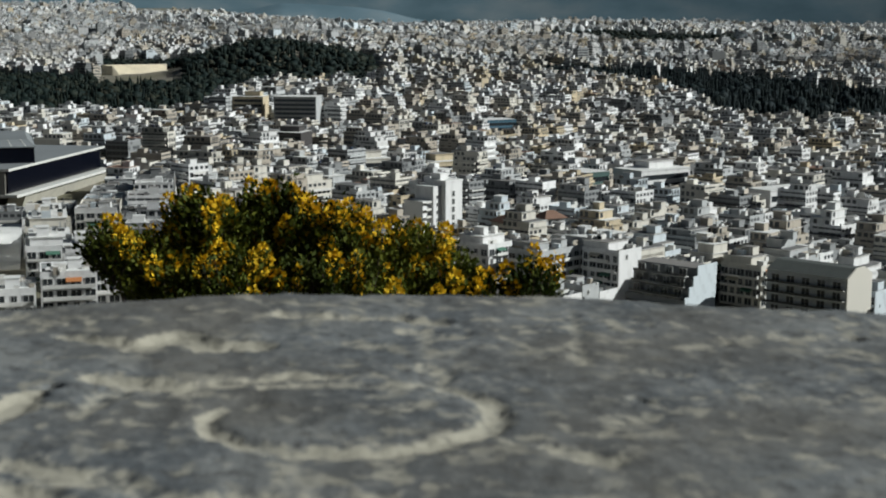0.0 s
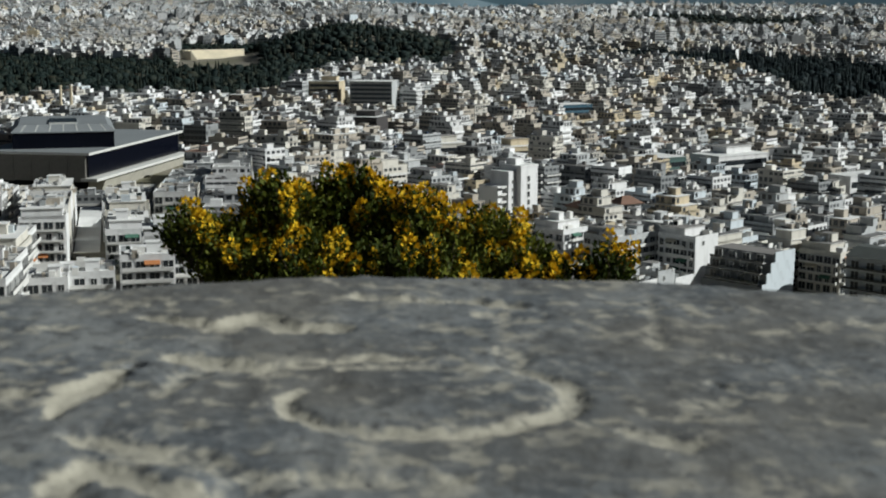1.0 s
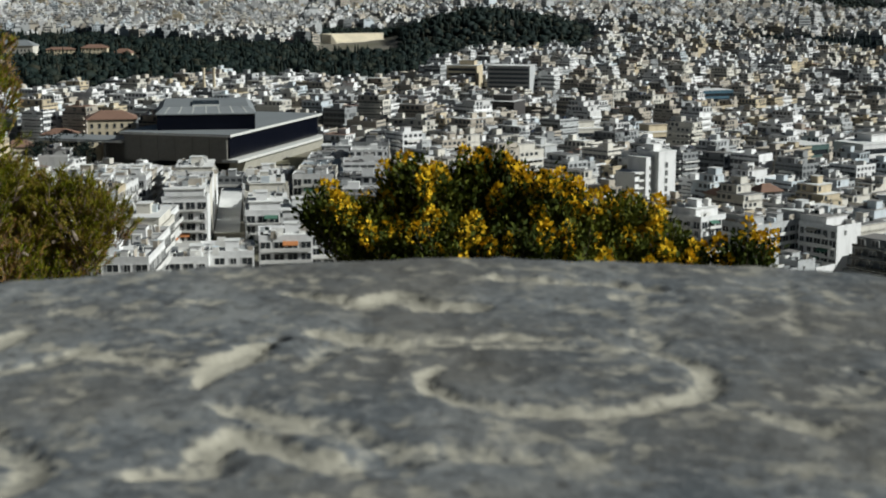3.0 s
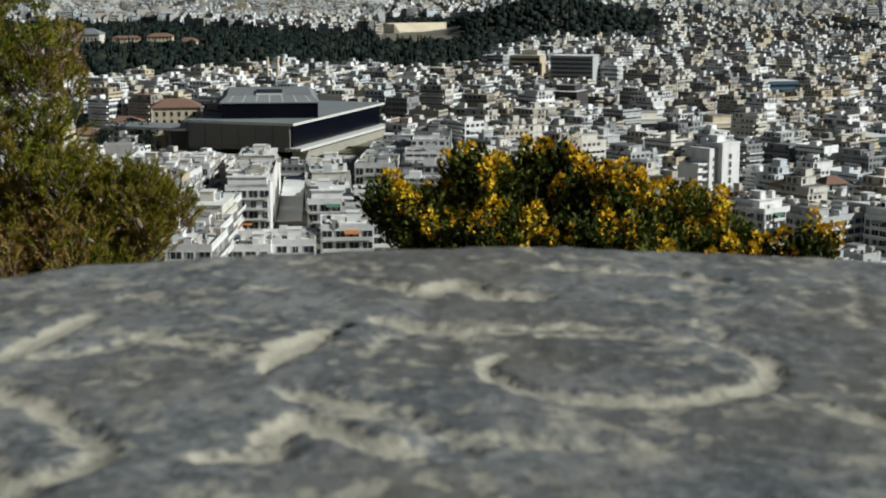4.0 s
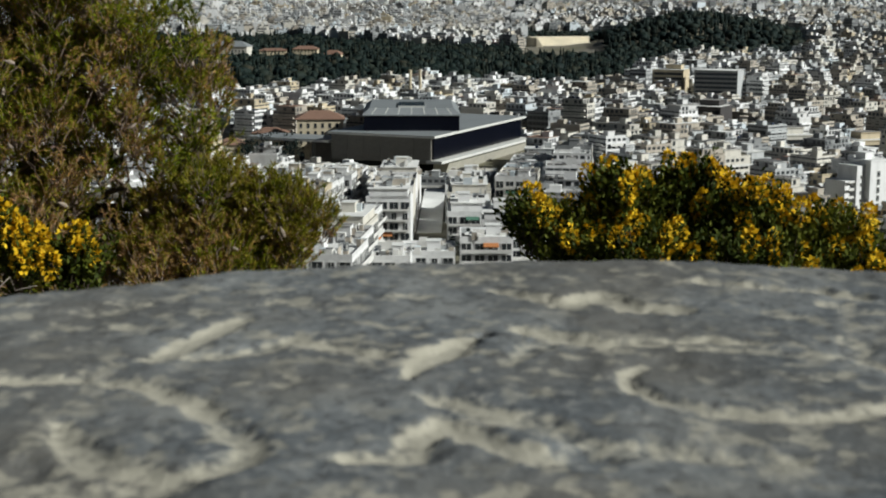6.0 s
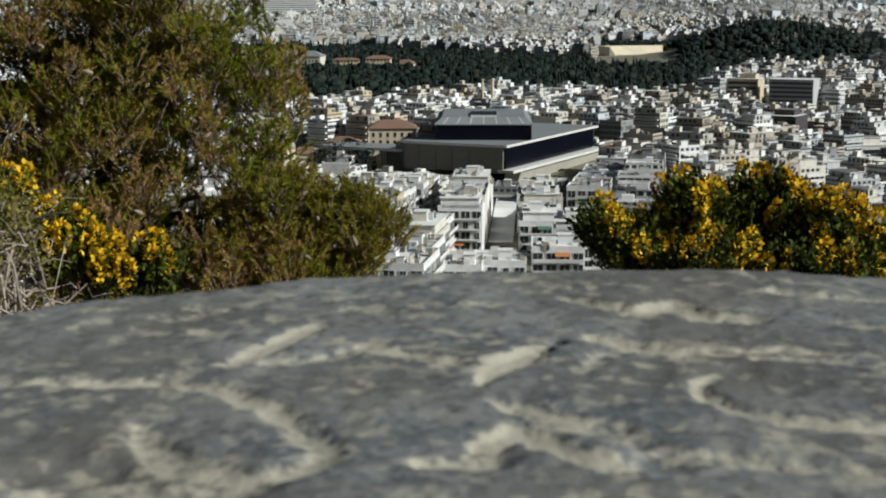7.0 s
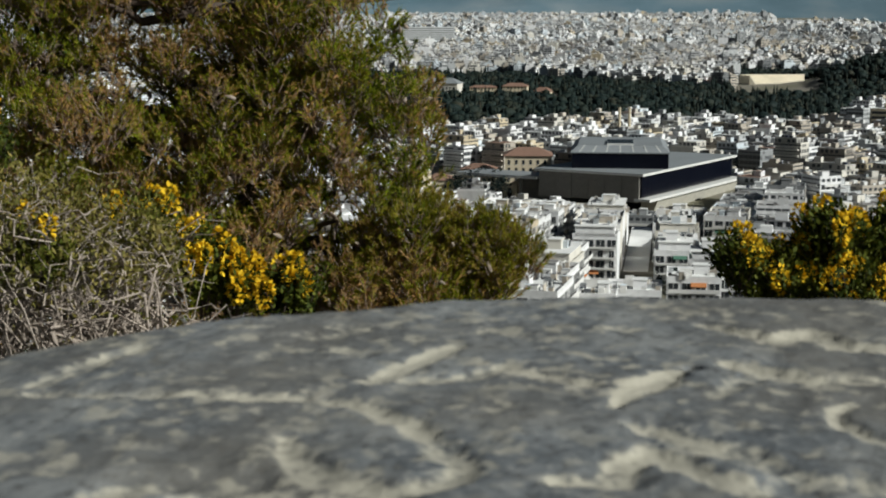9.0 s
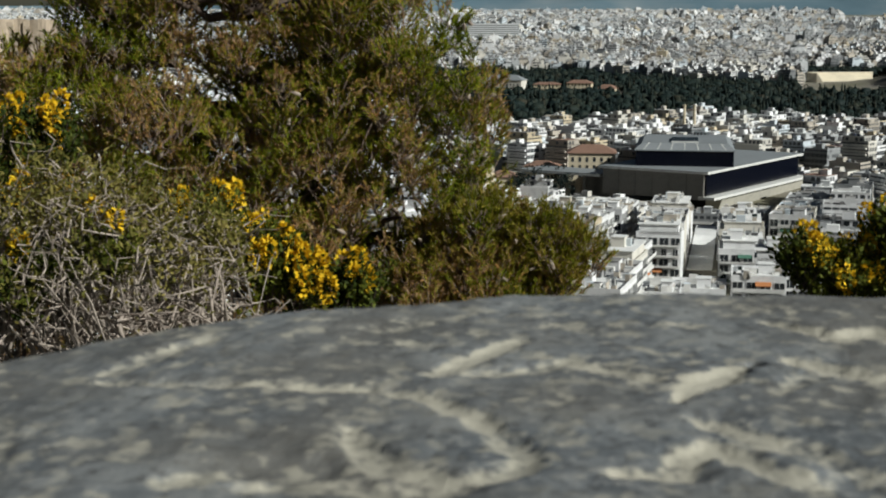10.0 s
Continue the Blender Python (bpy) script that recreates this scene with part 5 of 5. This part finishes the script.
def bent(a, b, sag, rng, n=6):
    """A slightly crooked path between two points."""
    out = []
    for i in range(n + 1):
        k = i / n
        q = a.lerp(b, k)
        w = math.sin(math.pi * k)
        out.append(q + Vector((rng.uniform(-1, 1), rng.uniform(-1, 1), rng.uniform(-1, 1))) * sag * w)
    return out


def broom(base, lobes, sprigs, label, seed, leaf=0.03, flower=0.24):
    """A flowering broom: stems, dense small leaves along upright sprigs, and yellow clusters at their tips. lobes: centre and radii of the crown."""
    rng, rr = np.random.default_rng(seed), random.Random(seed)
    b = new("flowering_bush")
    b.matrix_basis = Matrix.Translation(base)
    tagged(b, label, "bush")
    stems, lc, la, ll, lw, fc, fa, fl, fw = [], [], [], [], [], [], [], [], []
    weight = [r[0] * r[2] for _, r in lobes]
    for c, r in lobes:
        stems.append((bent(Vector((rr.uniform(-0.1, 0.1), rr.uniform(-0.1, 0.1), -0.1)), c - base, 0.06, rr), [0.022 - 0.0025 * i for i in range(7)]))
    for i in range(sprigs):
        c, r = rr.choices(lobes, weight)[0]
        v = Vector(rng.normal(size=3)).normalized()
        v.z = abs(v.z) * (1 if rr.random() < 0.75 else -0.6)
        q = c - base + Vector((v.x * r[0], v.y * r[1], v.z * r[2])) * rr.uniform(0.55, 1.0)
        up = Vector((v.x * 0.5 + rr.uniform(-0.3, 0.3), v.y * 0.5 + rr.uniform(-0.3, 0.3), 1.0)).normalized()
        n = rr.randint(26, 40)
        length = rr.uniform(0.07, 0.15)
        tip = q + up * length
        stems.append(([q - up * 0.1, q, tip], [0.003, 0.0025, 0.0012]))
        t = rng.random(n)
        p = np.array(q)[None] + np.array(up)[None] * (t * length)[:, None] + rng.normal(size=(n, 3)) * 0.02
        lc.append(p), la.append(rng.normal(size=(n, 3)) * 0.7 + np.array(up)), ll.append(rng.uniform(0.8, 1.7, n) * leaf), lw.append(rng.uniform(0.45, 0.85, n) * leaf)
        if rr.random() < flower * (1.35 if v.z > 0.35 else 0.4):
            s = rr.uniform(0.015, 0.034)
            m = int(2300 * s)
            w = rng.normal(size=(m, 3))
            w /= np.linalg.norm(w, axis=1)[:, None]
            fc.append(np.array(tip)[None] + w * s * np.array([0.8, 0.8, 1.8])), fa.append(w), fl.append(rng.uniform(0.018, 0.03, m)), fw.append(rng.uniform(0.017, 0.027, m))
    for c, r in lobes:   # the shaded inner leaves
        n = int(9000 * r[0] * r[2] * (1 if sprigs > 500 else 0.8)) + 60
        v = rng.normal(size=(n, 3))
        v *= (rng.random(n) ** 0.4 / np.linalg.norm(v, axis=1))[:, None]
        lc.append(np.array(c - base)[None] + v * np.array(r)[None] * 0.8), la.append(rng.normal(size=(n, 3)) + np.array([0, 0, 0.6]))
        ll.append(rng.uniform(1.2, 2.4, n) * leaf), lw.append(rng.uniform(0.6, 1.1, n) * leaf)
    tagged(part("branchwork", tubes_mesh("branchwork", stems, M_BARK, 4), b), kind="stuff")
    tagged(part("foliage", blades("foliage", np.concatenate(lc), np.concatenate(la), np.concatenate(ll), np.concatenate(lw), M_LEAF, rng), b), kind="stuff")
    tagged(part("blossom", blades("blossom", np.concatenate(fc), np.concatenate(fa), np.concatenate(fl), np.concatenate(fw), M_FLOWER, rng), b, None, "clusters of yellow pea flowers"), kind="stuff")
    return b


def lobe(az, el, d, rx, rz, ry=None):
    """A crown lobe at a bearing and a height angle."""
    return (at(az, d, d * math.tan(radians(el))), (rx, ry or rx, rz))


BUSH = [lobe(0.75, -9.5, 6.8, 0.09, 0.1), lobe(1.9, -10.4, 6.8, 0.13, 0.13), lobe(2.9, -9.9, 6.9, 0.14, 0.14), lobe(4.2, -8.8, 6.9, 0.13, 0.17), lobe(5.6, -8.9, 7.0, 0.16, 0.17), lobe(7.0, -8.2, 7.0, 0.10, 0.15), lobe(7.8, -9.4, 7.0, 0.2, 0.2),
        lobe(9.3, -9.3, 6.9, 0.15, 0.14), lobe(11.2, -9.9, 6.9, 0.15, 0.12), lobe(12.5, -10.0, 6.9, 0.13, 0.12), lobe(13.7, -10.9, 6.8, 0.13, 0.11), lobe(15.3, -11.5, 6.8, 0.13, 0.10), lobe(17.0, -11.2, 6.8, 0.09, 0.10), lobe(5.0, -11.2, 6.8, 0.36, 0.22), lobe(9.5, -11.2, 6.8, 0.36, 0.2), lobe(12.5, -12.0, 6.8, 0.34, 0.16)]
broom(ground_under(at(7.5, 7.0)), BUSH, 1500, "dense green broom bush covered in yellow flowers", 21, 0.026, 0.185)
PLANT = [lobe(-20.2, -10.2, 6.1, 0.07, 0.12), lobe(-19.2, -10.7, 6.1, 0.08, 0.14), lobe(-17.2, -11.0, 6.1, 0.09, 0.11), lobe(-22.5, -8.1, 6.3, 0.11, 0.08), lobe(-20.6, -9.0, 6.2, 0.06, 0.07), lobe(-16.4, -11.0, 6.1, 0.05, 0.07)]
broom(ground_under(at(-19.5, 6.2)), PLANT, 230, "small yellow-flowering broom growing behind the stone", 22, 0.024, 0.2)
PLANT2 = [lobe(-28.6, -5.2, 6.6, 0.15, 0.16), lobe(-30.0, -6.0, 6.6, 0.2, 0.25), lobe(-28.8, -8.2, 6.5, 0.2, 0.25), lobe(-29.6, -10.4, 5.7, 0.12, 0.12), lobe(-26.2, -9.2, 5.7, 0.1, 0.1)]
broom(ground_under(at(-29.5, 6.7)), PLANT2, 230, "yellow-flowering broom beside a dry shrub", 23, 0.024, 0.19)


def weed_clump():
    """Low olive weeds whose tips show over the edge of the block."""
    rng, rr = np.random.default_rng(35), random.Random(35)
    base = ground_under(at(-3.9, 8.0))
    b = new("weed_clump")
    b.matrix_basis = Matrix.Translation(base)
    tagged(b, "low olive-green weeds on the slope behind the block", "weeds")
    stems, lc, la = [], [], []
    high = (at(-3.9, 8.0, -8.0 * math.tan(radians(11.0))) - base).z
    for _ in range(60):
        u = rr.uniform(-1, 1)
        foot = Vector((u * 0.12, rr.uniform(-0.1, 0.1), -0.05))
        tip = Vector((u * 0.24, rr.uniform(-0.15, 0.15), high * (1 - 0.04 * u * u) - rr.uniform(0, 0.1)))
        p = bent(foot, tip, 0.05, rr, 5)
        stems.append((p, [0.006, 0.0055, 0.005, 0.004, 0.003, 0.0015]))
        n = 60
        k = rng.uniform(2.2, 5, n)
        q = np.array([tuple(p[int(w)].lerp(p[min(5, int(w) + 1)], float(w % 1))) for w in k])
        lc.append(q + rng.normal(size=(n, 3)) * 0.02), la.append(rng.normal(size=(n, 3)) + np.array([0, 0, 0.7]))
    lc, la = np.concatenate(lc), np.concatenate(la)
    tagged(part("branchwork", tubes_mesh("branchwork", stems, M_TWIG, 4), b), kind="stuff")
    tagged(part("foliage", blades("foliage", lc, la, rng.uniform(0.02, 0.04, len(lc)), rng.uniform(0.008, 0.015, len(lc)), M_GREYLEAF, rng), b), kind="stuff")


weed_clump()


def dry_shrub():
    """A tangle of bleached twigs with sparse grey-green leaves."""
    rng, rr = np.random.default_rng(31), random.Random(31)
    base = ground_under(at(-25.5, 6.0))
    b = new("dry_shrub")
    b.matrix_basis = Matrix.Translation(base)
    tagged(b, "half-dry shrub of bleached bare twigs and grey-green leaves", "shrub")
    tubes, lc, la = [], [], []
    lobes = [lobe(-29.3, -9.0, 5.8, 0.28, 0.34), lobe(-27.0, -8.0, 5.9, 0.30, 0.30), lobe(-24.9, -8.6, 6.0, 0.28, 0.26), lobe(-22.9, -9.6, 5.9, 0.2, 0.2), lobe(-31.5, -8.5, 6.0, 0.35, 0.35), lobe(-26.5, -10.5, 5.7, 0.45, 0.3)]
    for c, r in lobes:
        for _ in range(36):
            v = Vector(rng.normal(size=3)).normalized()
            q = c - base + Vector((v.x * r[0], v.y * r[1], abs(v.z) * r[2])) * rr.uniform(0.5, 1.25)
            start = (c - base) + Vector((rr.uniform(-0.3, 0.3), rr.uniform(-0.2, 0.2), -r[2] - 0.1))
            p = bent(start, q, 0.17, rr, 6)
            thick = rr.uniform(0.45, 1.0)
            tubes.append((p, [thick * w for w in (0.0105, 0.0095, 0.008, 0.0065, 0.005, 0.0036, 0.002)]))
            for _ in range(3):
                k = rr.randint(2, 6)
                e = p[k] + Vector((rr.uniform(-0.2, 0.2), rr.uniform(-0.15, 0.15), rr.uniform(-0.06, 0.16)))
                tubes.append((bent(p[k], e, 0.045, rr, 4), [0.0042, 0.0036, 0.003, 0.0022, 0.0014]))
        for _ in range(34):   # leafy sprays towards the top
            v = Vector(rng.normal(size=3)).normalized()
            q = np.array(c - base) + np.array((v.x * r[0], v.y * r[1], (0.25 + 0.75 * abs(v.z)) * r[2])) * rr.uniform(0.5, 1.1)
            n = 44
            lc.append(q + rng.normal(size=(n, 3)) * np.array([0.045, 0.045, 0.06])), la.append(rng.normal(size=(n, 3)) + np.array([0, 0, 0.6]))
    tagged(part("branchwork", tubes_mesh("branchwork", tubes, M_TWIG, 4), b), kind="stuff")
    lc, la = np.concatenate(lc), np.concatenate(la)
    tagged(part("foliage", blades("foliage", lc, la, rng.uniform(0.018, 0.036, len(lc)), rng.uniform(0.007, 0.014, len(lc)), M_GREYLEAF, rng), b), kind="stuff")


dry_shrub()


def pine():
    """A young pine: leaning trunk, limbs to each lobe of its crown, tufts of needles, and cones."""
    rng, rr = np.random.default_rng(41), random.Random(41)
    base = ground_under(at(-17.5, 11.2))
    b = new("pine_tree")
    b.matrix_basis = Matrix.Translation(base)
    tagged(b, "bushy pine with browning needles and many old cones", "tree")
    lobes = [lobe(-15.6, -0.6, 11.0, 0.62, 0.55), lobe(-13.4, -2.4, 10.9, 0.46, 0.42), lobe(-16.0, -3.8, 10.8, 0.6, 0.5), lobe(-13.0, -5.2, 10.9, 0.42, 0.42), lobe(-18.2, 1.2, 11.2, 0.7, 0.6),
             lobe(-19.6, -3.2, 11.0, 0.42, 0.6), lobe(-18.5, -6.6, 10.8, 0.6, 0.5), lobe(-15.0, -7.6, 10.7, 0.62, 0.45), lobe(-11.8, -8.6, 10.6, 0.5, 0.33), lobe(-9.3, -9.2, 10.5, 0.36, 0.30), lobe(-12.0, -10.8, 10.5, 0.6, 0.35),
             lobe(-21.5, -5.2, 10.9, 0.5, 0.35), lobe(-24.6, -4.2, 11.0, 0.55, 0.45), lobe(-27.4, -3.9, 11.2, 0.55, 0.42), lobe(-26.0, -1.2, 11.3, 0.34, 0.42), lobe(-30.4, -4.2, 11.4, 0.6, 0.5), lobe(-24.3, 0.4, 11.3, 0.32, 0.5),
             lobe(-21.3, 0.9, 11.4, 0.45, 0.28), lobe(-17.5, -9.8, 10.6, 0.7, 0.4), lobe(-22.5, -8.0, 11.0, 0.7, 0.45), lobe(-27.5, -6.8, 11.2, 0.7, 0.35), lobe(-31.5, -7.5, 11.4, 0.7, 0.5), lobe(-20.0, -11.0, 10.5, 0.9, 0.5), lobe(-26.5, 0.4, 11.3, 0.3, 0.3), lobe(-25.4, -2.5, 11.2, 0.3, 0.32), lobe(-21.0, -1.4, 11.2, 0.28, 0.3), lobe(-25.5, -11.0, 10.8, 0.9, 0.5), lobe(-14.5, -11.5, 10.4, 0.7, 0.4), lobe(-30.5, -11.0, 11.0, 0.9, 0.5),
             lobe(-25.0, 1.3, 11.4, 0.55, 0.3), lobe(-20.3, -3.6, 11.3, 0.34, 0.34), lobe(-17.4, -1.6, 11.2, 0.5, 0.5), lobe(-17.0, -5.5, 11.1, 0.5, 0.42), lobe(-28.8, -1.9, 11.4, 0.5, 0.22), lobe(-23.3, -6.4, 11.0, 0.5, 0.35)]
    trunk = bent(Vector((0, 0, -0.3)), at(-18.8, 11.2, 0.9) - base, 0.1, rr, 8)
    limbs, twig, nc, na, cones, fresh = [(trunk, [0.15 - 0.012 * i for i in range(9)])], [], [], [], [], []
    weight = [r[0] * r[2] * (3.2 if k in (8, 9, 10) else 1) for k, (_, r) in enumerate(lobes)]
    for c, r in lobes:
        q = c - base
        i = min(range(len(trunk)), key=lambda k: abs(trunk[k].z - (q.z - 0.35)))
        limbs.append((bent(trunk[i], q, 0.12, rr, 7), [0.05 - 0.005 * k for k in range(8)]))
        for _ in range(7):
            v = Vector(rng.normal(size=3)).normalized()
            limbs.append((bent(q, q + Vector((v.x * r[0], v.y * r[1], v.z * r[2])) * 0.8, 0.05, rr, 4), [0.014, 0.011, 0.008, 0.006, 0.004]))
    clumps = []
    for _ in range(1200):
        k = rr.choices(range(len(lobes)), weight)[0]
        c, r = lobes[k]
        v = Vector(rng.normal(size=3)).normalized()
        clumps.append((c - base + Vector((v.x * r[0], v.y * r[1], v.z * r[2])) * rr.uniform(0.6, 1.0), rr.uniform(0.11, 0.21), k in (8, 9)))
    for k in range(22000):
        c, r, green = rr.choice(clumps)
        v = Vector(rng.normal(size=3)).normalized()
        q = c + Vector((v.x, v.y, v.z * 0.8)) * r * rr.uniform(0.3, 1.0)
        up = Vector((v.x * 0.7, v.y * 0.7, 0.75 + 0.5 * v.z)).normalized()
        up = (up + Vector((rr.uniform(-0.3, 0.3), rr.uniform(-0.3, 0.3), rr.uniform(-0.2, 0.3)))).normalized()
        length = rr.uniform(0.05, 0.13)
        twig.append(([q - up * 0.06, q + up * length], [0.004, 0.0024]))
        n = 27
        t = rng.random(n)
        fresh.append(np.full(n, green and v.z > -0.5))
        nc.append(np.array(q)[None] + np.array(up)[None] * (t * length)[:, None])
        na.append(np.array(up)[None] * 0.9 + rng.normal(size=(n, 3)) * 0.45)
        if k % 40 == 0:
            cones.append((q + Vector((v.x, v.y, 0)) * 0.04, up))
    part("trunk", tubes_mesh("trunk", limbs[:1], M_BARK, 10), b)
    for q in limbs[1:]:
        if q[1][0] > 0.03:
            part("limb", tubes_mesh("limb", [q], M_BARK, 6), b)
    tagged(part("branchwork", tubes_mesh("branchwork", twig + [q for q in limbs[1:] if q[1][0] < 0.03], M_BRUSH, 4), b), kind="stuff")
    nc, na, fresh = np.concatenate(nc), np.concatenate(na), np.concatenate(fresh)
    for pick, mat, label in ((~fresh, M_NEEDLE, "green and browning pine needles"), (fresh, M_NEEDLE_GREEN, "olive-green needles of the low bough")):
        c, n = nc[pick], int(pick.sum())
        tagged(part("needles", blades("needles", c, na[pick], rng.uniform(0.03, 0.064, n), rng.uniform(0.007, 0.011, n), mat, rng, None, 3), b, None, label), kind="stuff")
    bm = bmesh.new()
    bmesh.ops.create_uvsphere(bm, u_segments=8, v_segments=6, radius=0.02)
    for v in bm.verts:
        k = (v.co.z + 0.02) / 0.04
        v.co = Vector((v.co.x * (1.15 - 0.7 * k), v.co.y * (1.15 - 0.7 * k), v.co.z * 2.0)) * (1 + 0.1 * math.sin(40 * k))
    cone = from_bm("cone", bm, [M_CONE])
    for q, up in cones:
        part("cone", cone, b, Matrix.Translation(q) @ pose(0, 0, 0, rr.uniform(-70, 70), rr.uniform(-70, 70), rr.uniform(0, 360)))


pine()
